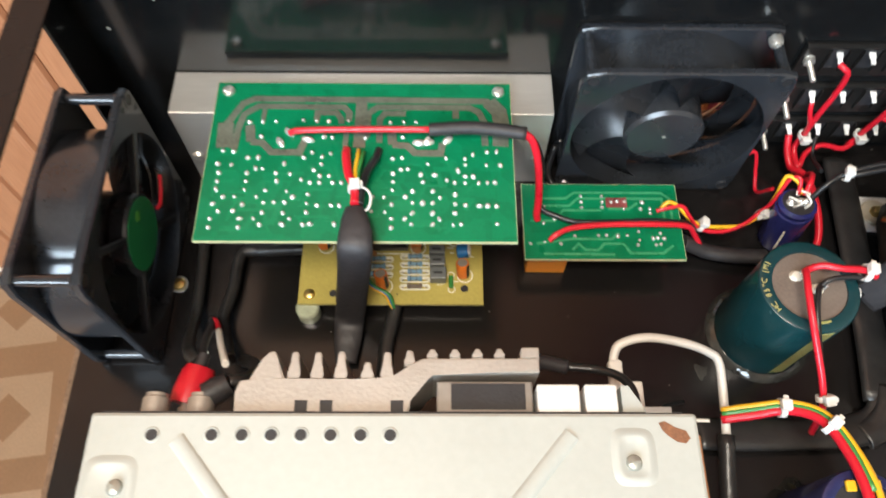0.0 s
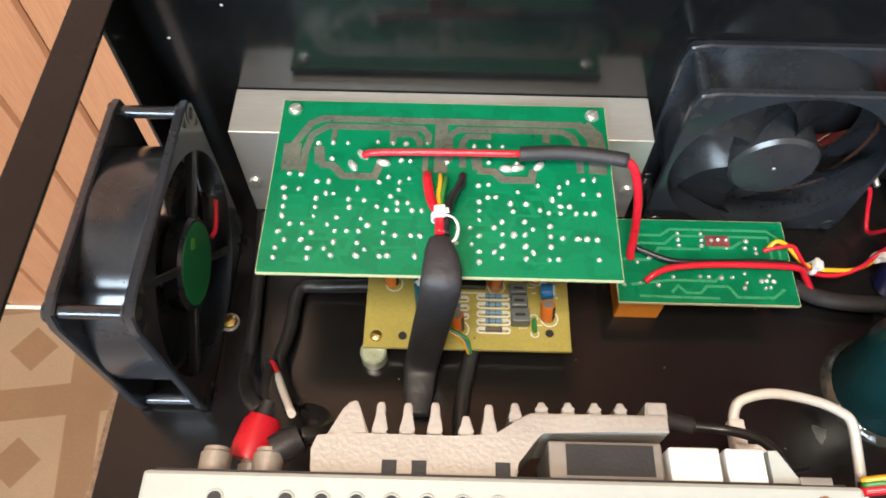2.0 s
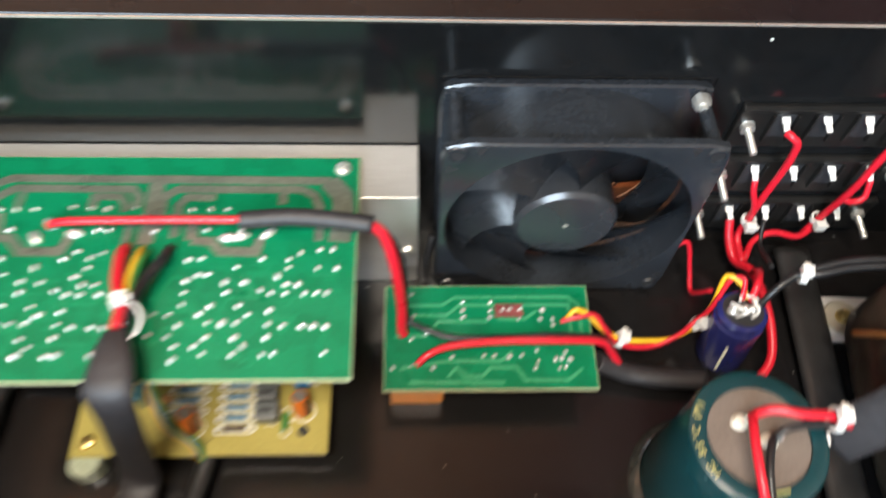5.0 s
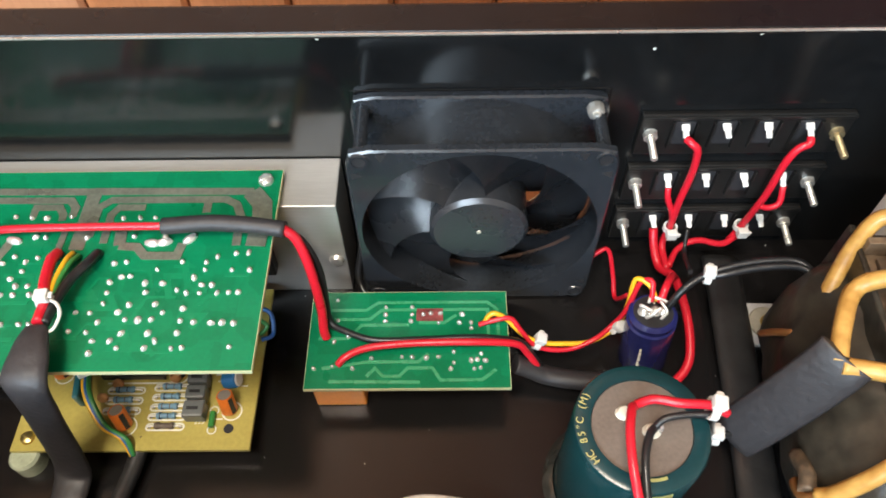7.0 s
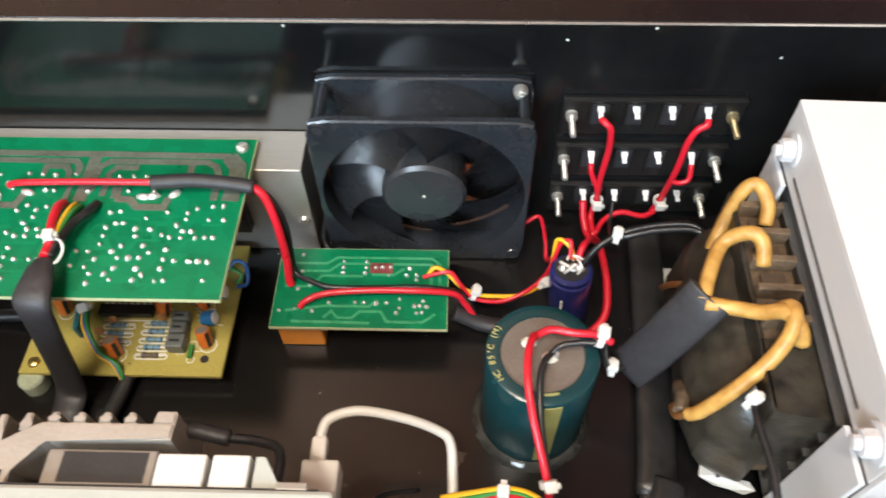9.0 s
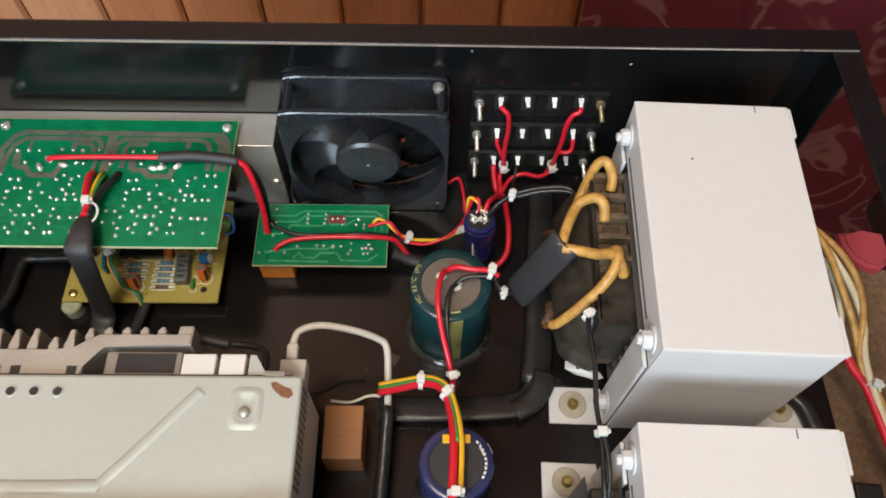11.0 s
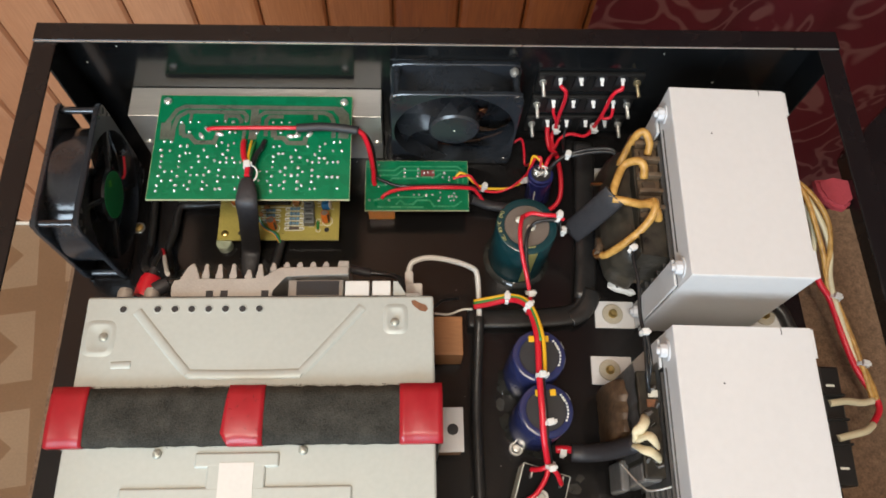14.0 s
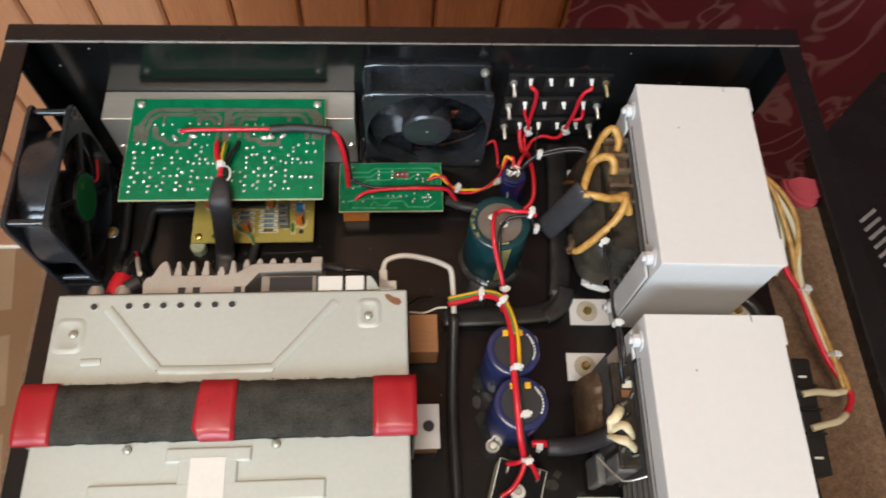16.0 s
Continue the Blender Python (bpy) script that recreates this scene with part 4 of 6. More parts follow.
# ---- car stereo ----
stereo = thing("car_stereo", "car stereo in a pale zinc-plated steel case, on timber blocks", "car stereo")
SX0, SX1, SY0, SY1, SZ0, SZ1 = -0.0176, 0.1604, -0.03, 0.1655, 0.0245, 0.0743
body = part("case", box(SX0, SX1, SY0, SY1, SZ0, SZ1, 0.0012), ZINC, stereo, "pale zinc-plated steel case with pressed ribs")
for x in (0.0012, 0.0185, 0.0272, 0.0357, 0.0443, 0.0529, 0.0616, 0.0702):
    part("vent_hole", disc(0.0017, 0.00012, 16, 0, None, Matrix.Translation((x, 0.1588, SZ1))), CAP_BLACK, body, "round punched hole")
    part("hole_rim", lathe([(0.0017, 0), (0.0018, 0.00025), (0.0022, 0.0002), (0.0024, 0)], 16, None, Matrix.Translation((x, 0.1588, SZ1))), ZINC, body, smooth=True)


def filleted(points, d=0.0016):
    """Adds points just before and after each corner, so that a smooth run keeps its straights."""
    p = [Vector(q) for q in points]
    out = [p[0]]
    for i in range(1, len(p) - 1):
        for k in (i - 1, i + 1):
            out.append(p[i] + (p[k] - p[i]).normalized() * d)
    return [tuple(q) for q in out + [p[-1]]]


for line, w in (([(0.0085, 0.1575), (0.0375, 0.1245), (0.093, 0.1245), (0.123, 0.159)], 0.0027), ([(-0.0005, 0.1295), (0.004, 0.1296), (0.0085, 0.1298)], 0.0021)):
    line = filleted(line, 0.004)
    part("pressed_rib", tube([(x, y, SZ1 - 0.0003) for x, y in line], w, 12, 6, None, 0.36, None, (0, 0, 1)), ZINC, body, smooth=True)


def dimple(x0, x1, y0, y1, name="pressed_pad"):
    b = bmesh.new()
    r = (x1 - x0) / 2
    prev = None
    for inset, z in ((0, 0), (0.0012, 0.0003), (0.0022, 0.0007), (0.0032, 0.0006), (0.0046, 0.00015)):
        ring = []
        for i in range(32):
            a = 2 * math.pi * i / 32
            e = 0.5
            cx = math.copysign(abs(math.cos(a)) ** e, math.cos(a))
            cy = math.copysign(abs(math.sin(a)) ** e, math.sin(a))
            ring.append(b.verts.new(((x0 + x1) / 2 + cx * (r - inset), (y0 + y1) / 2 + cy * ((y1 - y0) / 2 - inset), SZ1 - 0.0001 + z)))
        if prev:
            for i in range(32):
                b.faces.new((prev[i], prev[(i + 1) % 32], ring[(i + 1) % 32], ring[i])).smooth = True
        prev = ring
    b.faces.new(prev)
    return part(name, b, ZINC, body, smooth=True)


dimple(0.1335, 0.1475, 0.144, 0.1615)
dimple(-0.0172, -0.0002, 0.1335, 0.1535)
dimple(0.1335, 0.1475, 0.024, 0.0425)
for x, y in ((0.1402, 0.151), (-0.0066, 0.144), (0.0275, 0.0862), (0.0965, 0.087), (0.14, 0.033)):
    screw_head(body, x, y, SZ1 + 0.0002, 0.0024, SCREW_GREY)
part("rust_patch", prism([(0.1487, 0.1625), (0.1505, 0.163), (0.1535, 0.1612), (0.1565, 0.1602), (0.1575, 0.158), (0.156, 0.1565), (0.1535, 0.157), (0.151, 0.1588), (0.1495, 0.1605)], SZ1, SZ1 + 0.0001), RUST, body, "brown rust patch")


plateau = bmesh.new()
for x0, x1, y0, y1, up in ((0.0455, 0.0855, 0.0793, 0.0864, 0.0011), (0.0516, 0.0794, 0.068, 0.0815, 0.00107), (0.012, 0.1205, 0.0612, 0.0706, 0.00113)):
    box(x0, x1, y0, y1, SZ1 - 0.0012, SZ1 + up, 0.0011, plateau, seg=3)
part("pressed_plateau", plateau, ZINC, body, "raised pressed field")
part("paper_label", box(0.0575, 0.0738, 0.0605, 0.0815, SZ1 + 0.0011, SZ1 + 0.0013), WHITE_PLASTIC, stereo, "blank peeled cream paper label")
part("corner_socket", box(-0.0125, -0.0095, 0.0615, 0.0645, SZ1, SZ1 + 0.0004), ZINC_SHADED, body)
for k in range(13):
    for z in (0.069, 0.0645, 0.06):
        part("side_vent", box(SX1 - 0.0001, SX1 + 0.0001, 0.1245 + 0.003 * k, 0.1263 + 0.003 * k, z, z + 0.0028), CAP_BLACK, body)
part("lid_seam", box(SX0 + 0.003, SX1 - 0.004, SY1 - 0.0002, SY1 + 0.0004, SZ1 - 0.0022, SZ1 - 0.0008), CAP_BLACK, body, "dark gap under the lid's edge")
# finned heatsink on the stereo's back
sink = bmesh.new()
HZ0, HZ1 = 0.045, 0.0715


def seat(x, y):
    """The heatsink's plan, drawn in against the stereo's back."""
    return 0.0837 + (x - 0.0837) * 0.933, max(0.1657, 0.107 + (y - 0.107) * 0.933)


prism([seat(*q) for q in [(0.0189, 0.1658), (0.0183, 0.177), (0.0197, 0.1808), (0.0247, 0.1815), (0.0571, 0.1813), (0.069, 0.1815), (0.0745, 0.1862), (0.079, 0.1884), (0.1174, 0.1886), (0.1174, 0.1838), (0.0822, 0.1832), (0.0805, 0.1818), (0.0747, 0.1745), (0.0747, 0.1658)]], HZ0, HZ1, sink)
prism([seat(*q) for q in [(0.0222, 0.1808), (0.0262, 0.1885), (0.0279, 0.1903), (0.0292, 0.1909), (0.0302, 0.1907), (0.0312, 0.1885), (0.034, 0.1812)]], HZ0, HZ1 - 0.0001, sink)
prism([seat(*q) for q in [(0.1112, 0.1884), (0.1117, 0.192), (0.1122, 0.1924), (0.1172, 0.1924), (0.1176, 0.192), (0.1176, 0.1884)]], HZ0, HZ1 - 0.0001, sink)
bmesh.ops.bevel(sink, geom=[e for e in sink.edges if min(v.co.z for v in e.verts) > HZ1 - 0.001], offset=0.0005, segments=2, affect="EDGES")
finned = part("finned_heatsink", sink, CAST, stereo, "cast grey alloy heatsink with a row of fins")
for x, y0, y1 in ((0.0369, 0.1812, 0.1907), (0.0445, 0.1812, 0.1906), (0.0522, 0.1812, 0.1909), (0.0609, 0.1812, 0.1872), (0.0673, 0.1812, 0.1907), (0.0747, 0.186, 0.1913), (0.0822, 0.1883, 0.1917), (0.0897, 0.1884, 0.1918), (0.0972, 0.1884, 0.1919), (0.1045, 0.1884, 0.192)):
    w = 0.0024 if y0 < 0.185 else 0.0019
    f = prism([seat(*q) for q in [(x - w, y0), (x + w, y0), (x + w * 0.68, y0 + 0.0015), (x + 0.0012, y1 - 0.001), (x + 0.0007, y1), (x - 0.0007, y1), (x - 0.0012, y1 - 0.001), (x - w * 0.68, y0 + 0.0015)]], HZ0, HZ1 - 0.0002)
    bmesh.ops.bevel(f, geom=[e for e in f.edges if min(v.co.z for v in e.verts) > HZ1 - 0.001], offset=0.0005, segments=2, affect="EDGES")
    part("fin", f, CAST, finned)
for x in (0.0401, 0.0482, 0.0709):
    part("slot", box(seat(x, 0)[0] - 0.0019, seat(x, 0)[0] + 0.0019, 0.1661, 0.1698, HZ1, HZ1 + 0.0001), CAP_BLACK, stereo)
# sooty block; its steel colour also has shade painted in
part("connector_block", box(0.0836, 0.1128, 0.1656, 0.176, 0.045, 0.0708, 0.0006), ZINC_SHADED, stereo, "sooty connector block")
part("connector_mouth", box(0.088, 0.1105, 0.1672, 0.1752, 0.0708, 0.071), CAP_BLACK, stereo)
part("connector", box(0.1138, 0.1266, 0.1656, 0.1745, 0.045, 0.0732, 0.0006), WHITE_PLASTIC, stereo, "white plastic connector")
part("connector", box(0.1281, 0.1379, 0.1656, 0.1745, 0.045, 0.0732, 0.0006), WHITE_PLASTIC, stereo, "white plastic connector")
part("end_bracket", prism([(0.1392, 0.1656), (0.1392, 0.1742), (0.1415, 0.1742), (0.1468, 0.1656)], 0.045, 0.0725), ZINC, stereo, "bent steel ear beside the connectors")
part("rear_tongue", box(0.1455, 0.1535, 0.1656, 0.1676, 0.0728, 0.0736, 0.0003), ZINC_SHADED, stereo, "small steel tongue at the lid's corner")
for x, z in ((-0.0036, 0.0625), (0.0104, 0.0625), (0.0035, 0.0505)):
    s = lathe([(0.0026, 0), (0.0041, 0), (0.0041, 0.007), (0.0034, 0.0075), (0.0034, 0.0085), (0.0026, 0.0085)], 20, None, Matrix.Translation((x, 0.1655, z)) @ Matrix.Rotation(radians(-90), 4, "X"))
    part("phono_socket", s, CAST, stereo, "metal phono socket", smooth=True)
plug = thing("phono_plug", "red phono plug pushed into the stereo's socket", "plug")
part("grip", lathe([(0, 0), (0.0058, 0), (0.0061, 0.004), (0.0056, 0.0105), (0.0046, 0.0128), (0, 0.0128)], 20, None, Matrix.Translation((0.002, 0.1738, 0.0505)) @ Matrix.Rotation(radians(-14), 4, "Z") @ Matrix.Rotation(radians(-86), 4, "X")), RED, plug, smooth=True)
part("boot", lathe([(0, 0), (0.0024, 0), (0.002, 0.005), (0, 0.005)], 12, None, Matrix.Translation((0.0046, 0.186, 0.0515)) @ Matrix.Rotation(radians(-14), 4, "Z") @ Matrix.Rotation(radians(-86), 4, "X")), SHRINK, plug, "grey boot at the plug's tail", smooth=True)
dark_plug = thing("phono_plug", "black phono plug pushed into the stereo's socket", "plug")
part("grip", lathe([(0, 0), (0.0042, 0), (0.0043, 0.004), (0.0034, 0.008), (0, 0.008)], 18, None, Matrix.Translation((0.0112, 0.1738, 0.0615)) @ Matrix.Rotation(radians(-60), 4, "Z") @ Matrix.Rotation(radians(-88), 4, "X")), SHRINK, dark_plug, smooth=True)
# felt strap with red tape
strap = thing("felt_strap", "black felt strap over the stereo with three bands of red tape", "strap")
sb = bmesh.new()
random.seed(6)
rowsv = []
for i in range(61):
    x = -0.0238 + 0.187 * i / 60
    j0, j1 = random.uniform(-0.0004, 0.0004), random.uniform(-0.0004, 0.0004)
    y0, y1 = 0.0893 + j0, 0.1178 + j1
    ring = []
    for y, z in ((y0, 0.0748), (y0 + 0.0006, 0.0782), (y0 + 0.006, 0.0794), ((y0 + y1) / 2, 0.0798), (y1 - 0.006, 0.0794), (y1 - 0.0006, 0.0782), (y1, 0.0748)):
        ring.append(sb.verts.new((x, y, z + random.uniform(-0.00015, 0.00015))))
    rowsv.append(ring)
for p, q in zip(rowsv, rowsv[1:]):
    for k in range(7):
        sb.faces.new((p[k], p[(k + 1) % 7], q[(k + 1) % 7], q[k])).smooth = True
sb.faces.new(rowsv[0])
sb.faces.new(rowsv[-1][::-1])
part("felt", sb, FELT, strap, "pilled black felt")


def tape(a, b, ragged):
    t = bmesh.new()
    rings = []
    random.seed(int(a * 9000) + 60)
    for i in range(9):
        k = i / 8
        ring = []
        for n, (y, z) in enumerate(((0.0888, 0.0746), (0.089, 0.0786), (0.0945, 0.0798), (0.1035, 0.0801), (0.1125, 0.0798), (0.118, 0.0786), (0.1183, 0.0746))):
            x = a + (b - a) * k
            if ragged and k < 0.2:
                x += (0.004 if n < 2 else -0.001 + 0.0008 * n) * (1 - k * 4)
            ring.append(t.verts.new((x, y, z + 0.00022 * math.sin(k * 9 + n) + random.uniform(-0.0001, 0.0001))))
        rings.append(ring)
    for p, q in zip(rings, rings[1:]):
        for n in range(7):
            t.faces.new((p[n], p[(n + 1) % 7], q[(n + 1) % 7], q[n])).smooth = True
    t.faces.new(rings[0])
    t.faces.new(rings[-1][::-1])
    return t


fz = bmesh.new()
random.seed(19)
for i in range(330):
    x = random.uniform(-0.007, 0.143)
    y = random.choice((0.0893, 0.1178)) if i < 200 else random.uniform(0.091, 0.116)
    z = 0.0765 if i < 200 else 0.0795
    s = random.uniform(0.0004, 0.0011)
    box(-s, s, -0.00007, 0.00007, -0.00007, 0.00007, 0, fz, pose(x, y, z + random.uniform(0, 0.001), random.uniform(-50, 50), random.uniform(-40, 40), random.uniform(0, 180)))
tagged(part("fuzz", fz, FELT, strap, "loose felt fibres along the edges"), kind="stuff")
part("tape_band", tape(-0.0246, -0.0072, False), RED_TAPE, strap, "glossy red tape at the strap's end")
part("tape_band", tape(0.0568, 0.0772, True), RED_TAPE, strap, "glossy red tape with a torn edge")
part("tape_band", tape(0.1428, 0.1638, False), RED_TAPE, strap, "glossy red tape at the strap's end")
for x in (-0.0238, 0.1622):
    part("side_plate", box(x, x + 0.0014, 0.0905, 0.1165, 0.0, 0.0758, 0.0003), ZINC, strap, "steel side of the clamp")
foot = part("foot_plate", box(0.1632, 0.1782, 0.0925, 0.1175, 0.018, 0.0195, 0.0004), WHITE_PAINT, strap, "cream-painted foot with a hole")
part("hole", disc(0.0032, 0.0002, 18, 0, None, Matrix.Translation((0.172, 0.105, 0.0195))), CAP_BLACK, foot)
solo("timber_block", box(0.164, 0.1772, 0.0935, 0.1165, 0, 0.018, 0.0006), BOX_WOOD, "small timber block under the clamp's foot", "block")
solo("timber_block", box(0.1622, 0.1792, 0.1472, 0.1708, 0, 0.0222, 0.0006), BOX_WOOD, "orange-brown timber block beside the stereo", "block")
for x in (0.0, 0.13):
    solo("timber_block", box(x, x + 0.02, 0.02, 0.15, 0, 0.0245, 0.0006), BOX_WOOD, "timber block under the stereo", "block")
# white charging lead
usb = thing("charging_lead", "white charging cable looped out of the stereo's back", "cable")
part("plug_body", box(0.144, 0.1553, 0.1656, 0.1853, 0.03, 0.0405, 0.0008), WHITE_PLASTIC, usb, "white square plug")
part("strain_relief", box(0.1452, 0.1501, 0.1853, 0.1945, 0.0315, 0.0362, 0.0009), WHITE_PLASTIC, usb)
part("cord", tube([(0.1477, 0.193, 0.0335), (0.1478, 0.1965, 0.0342), (0.1503, 0.2003, 0.036), (0.1598, 0.2022, 0.0376), (0.174, 0.2012, 0.0345), (0.1842, 0.1995, 0.0295), (0.1884, 0.1965, 0.027), (0.1894, 0.186, 0.0235), (0.1896, 0.1706, 0.0192)], 0.00165, 10), WHITE_PLASTIC, usb)
wire([(0.1896, 0.1715, 0.0193), (0.1885, 0.15, 0.0145), (0.1868, 0.12, 0.011), (0.1867, 0.08, 0.011), (0.187, -0.03, 0.011)], 0.0031, SLEEVE, "black sleeved cable running beside the stereo", "sleeved_cable", category="cable")

# ---- transformers ----
def tab(x, y, a, label):
    t = thing("mounting_tab", label, "bracket", pose(x, y, 0, 0, 0, a), "transformer tabs")
    part("plate", box(-0.011, 0.014, -0.0088, 0.0088, 0, 0.0015, 0.0004), WHITE_PAINT, t, "white painted steel")
    part("washer", disc(0.0066, 0.0013, 24, 0.0004, None, Matrix.Translation((0, 0, 0.0015))), RUBBER_GREY, t, "dull grey washer")
    part("screw", lathe([(0, 0.0032), (0.0016, 0.003), (0.0026, 0.0018), (0.0028, 0)], 14, None, Matrix.Translation((0, 0, 0.0026))), BRASS, t, "brassy cross-head screw", smooth=True)
    return t


def hex_nut(parent, x, y, z, r=0.0038):
    b = lathe([(0, 0.0064), (0.0019, 0.0061), (0.0021, 0.0044), (r * 0.9, 0.0043), (r, 0.0036), (r, 0), (0, 0)], 9, None, Matrix.Translation((x, y, z)) @ Matrix.Rotation(radians(-90), 4, "Y"))
    lathe([(0.0055, 0), (0.0055, 0.0008), (0.001, 0.0008)], 18, b, Matrix.Translation((x, y, z)) @ Matrix.Rotation(radians(-90), 4, "Y"))
    return part("nut", b, NUT_PAINT, parent, "nut painted over in white", smooth=True)


def transformer(where, w, y0, y1, top, label):
    """A mains transformer under a white folded cover; the winding sticks out on both sides."""
    t = thing("transformer", label, "transformer", where, "transformers")
    part("top_plate", box(0, w, y0, y1, top - 0.0016, top, 0.0004), WHITE_PAINT, t, "white enamelled steel top with a few dark nicks")
    part("end_plate", box(0.0002, w - 0.0002, y0, y0 + 0.0015, 0.0, top - 0.0016, 0.0002), WHITE_PAINT, t, "white enamelled steel end")
    part("end_plate", box(0.0002, w - 0.0002, y1 - 0.0015, y1, 0.0, top - 0.0016, 0.0002), WHITE_PAINT, t, "white enamelled steel end")
    part("folded_lip", box(0.0001, 0.0017, y0 + 0.0016, y1 - 0.0016, top - 0.021, top - 0.0017, 0.0003), WHITE_PAINT, t)
    for yy in (y0 + 0.0006, y1 - 0.0158):
        part("corner_ear", box(w, w + 0.0016, yy, yy + 0.0152, top - 0.0034, top - 0.0004, 0.0004), WHITE_PAINT, t)
    part("nick", disc(0.0005, 0.0001, 8, 0, None, Matrix.Translation((w * 0.32, y1 - 0.03, top))), CAP_BLACK, t)
    part("nick", box(w * 0.78, w * 0.786, y1 - 0.004, y1 - 0.0005, top, top + 0.0001), CAP_BLACK, t)
    for ya, yb_ in ((y0 + 0.0015, y0 + 0.017), (y1 - 0.017, y1 - 0.0015)):
        for x in (-0.0016, w):
            part("side_flange", box(x, x + 0.0016, ya, yb_, 0, top - 0.0215, 0.0004), WHITE_PAINT, t)
    core = part("core", box(0.0018, w - 0.0018, y0 + 0.0025, y1 - 0.0025, 0.006, top - 0.005, 0.0004), CORE, t, "stack of dark steel laminations")
    for z in (0.012, top - 0.012):
        for y in (y0 + 0.0085, y1 - 0.0105):
            hex_nut(t, -0.0017 if z < 0.03 else 0.0002, y, z)
    for k in range(7):
        z = 0.012 + (top - 0.028) * k / 6
        part("lamination_edge", box(-0.0005, 0.0018, y0 + 0.019, y1 - 0.019, z, z + 0.0006), CORE, core)
    return t


w1 = transformer(pose(0.2933, 0.2252, 0, 0, 0, -2.2), 0.0656, -0.0574, 0.0572, 0.0973, "large transformer under a white painted steel cover")
bob = bmesh.new()
box(-0.0145, 0.002, -0.0315, 0.0425, 0.014, 0.0655, 0.0012, bob)
part("bobbin", bob, BOBBIN, w1, "dusty brown winding former")
for x in (-0.021, 0.0):
    part("former_cheek", box(x + (0.006 if x < -0.01 else 0), x + (0.0078 if x < -0.01 else 0.0022), -0.0335, 0.0445, 0.01, 0.0672, 0.0006), BOBBIN_DARK, w1)
part("taped_end", prism([(-0.0148, -0.034), (0.0018, -0.036), (0.0018, -0.0118), (-0.0148, -0.0112)], 0.03, 0.0672), BOBBIN_DARK, w1, "end of the former under dusty black tape")
for k, y in enumerate((-0.006, 0.0045, 0.015, 0.0255, 0.036)):
    part("terminal_rib", box(-0.0135, 0.0, y - 0.0012, y + 0.0012, 0.0655, 0.0712, 0.0003), BOBBIN, w1)
    if k < 4:
        part("terminal_lug", box(-0.0105, -0.003, y + 0.003, y + 0.0075, 0.0655, 0.0672, 0.0003), PAPER_BROWN, w1, "tarnished solder lug")
wb = bmesh.new()
rw = []
random.seed(8)
for i in range(13):
    y = -0.037 + 0.0845 * i / 12
    e = (1 - 0.97 * abs(i / 6 - 1) ** 5) ** 0.5
    rw.append([wb.verts.new((-0.009 - 0.0205 * e * math.cos(a) + random.uniform(-0.0013, 0.0013), y, 0.031 + 0.03 * (0.35 + 0.65 * e) * math.sin(a) + random.uniform(-0.0014, 0.0014))) for a in [math.pi * (k / 8 - 0.5) for k in range(9)]] )
for p, q in zip(rw, rw[1:]):
    for k in range(8):
        wb.faces.new((p[k], p[k + 1], q[k + 1], q[k])).smooth = True
wb.faces.new(rw[0])
wb.faces.new(rw[-1][::-1])
part("winding", wb, BOBBIN_DARK, w1, "winding wrapped in dusty black tape", smooth=True)
part("winding", box(0.0656, 0.088, -0.03, 0.04, 0.012, 0.062, 0.008, seg=4), BOBBIN_DARK, w1, "winding wrapped in dusty black tape", smooth=True)
flap = bmesh.new()
fl = [(0.2672, 0.1925, 0.006), (0.2668, 0.1895, 0.004), (0.2715, 0.1868, 0.003), (0.277, 0.1858, 0.002), (0.281, 0.1838, 0.003), (0.2848, 0.1848, 0.004), (0.283, 0.1875, 0.005), (0.274, 0.1895, 0.0055)]
flap.faces.new([flap.verts.new((x + 0.005, y + 0.0035, z + 0.0065)) for x, y, z in fl])
bmesh.ops.solidify(flap, geom=flap.faces[:], thickness=0.0006)
solo("paper_flap", flap, WHITE_PLASTIC, "torn white insulating paper under the winding", "paper")

w2 = transformer(pose(0.2812, 0.0987, 0, 0, 0, -1.9), 0.0722, -0.088, 0.0474, 0.0823, "second transformer under a white painted steel cover")
part("bobbin", box(-0.0128, -0.0012, -0.026, 0.03, 0.012, 0.0545, 0.0012), BOBBIN_DARK, w2, "dusty dark winding former")
random.seed(15)
for x, ya, yb_ in ((-0.0152, -0.0165, 0.033), (-0.0022, -0.0295, 0.0335)):
    ck = bmesh.new()
    edge = [(ya + (yb_ - ya) * k / 12, 0.0605 - random.uniform(0, 0.0016)) for k in range(13)]
    bot = [ck.verts.new((x, q[0], 0.01)) for q in edge]
    tops = [ck.verts.new((x + random.uniform(-0.0005, 0.0005), *q)) for q in edge]
    for k in range(12):
        ck.faces.new((bot[k], bot[k + 1], tops[k + 1], tops[k]))
    bmesh.ops.solidify(ck, geom=ck.faces[:], thickness=0.0021)
    part("former_cheek", ck, GREY_TAPE, w2, "dark varnished cheek with a scuffed edge")
wv = bmesh.new()
sk = []
for i in range(11):
    y = -0.004 + 0.0325 * i / 10
    top = 0.043 + random.uniform(-0.0025, 0.0015) - (0.006 if i in (0, 10) else 0)
    sk.append([wv.verts.new((q + random.uniform(-0.0006, 0.0006), y, z)) for q, z in ((-0.0158, top + 0.002), (-0.0185, top + 0.0015), (-0.0212, top - 0.002), (-0.0228, top - 0.01), (-0.0232, 0.02), (-0.0225, 0.004))])
for p, q in zip(sk, sk[1:]):
    for k in range(5):
        wv.faces.new((p[k], p[k + 1], q[k + 1], q[k]))
bmesh.ops.solidify(wv, geom=wv.faces[:], thickness=-0.0012)
part("winding", wv, VARNISH, w2, "winding in torn brown varnished paper", smooth=True)
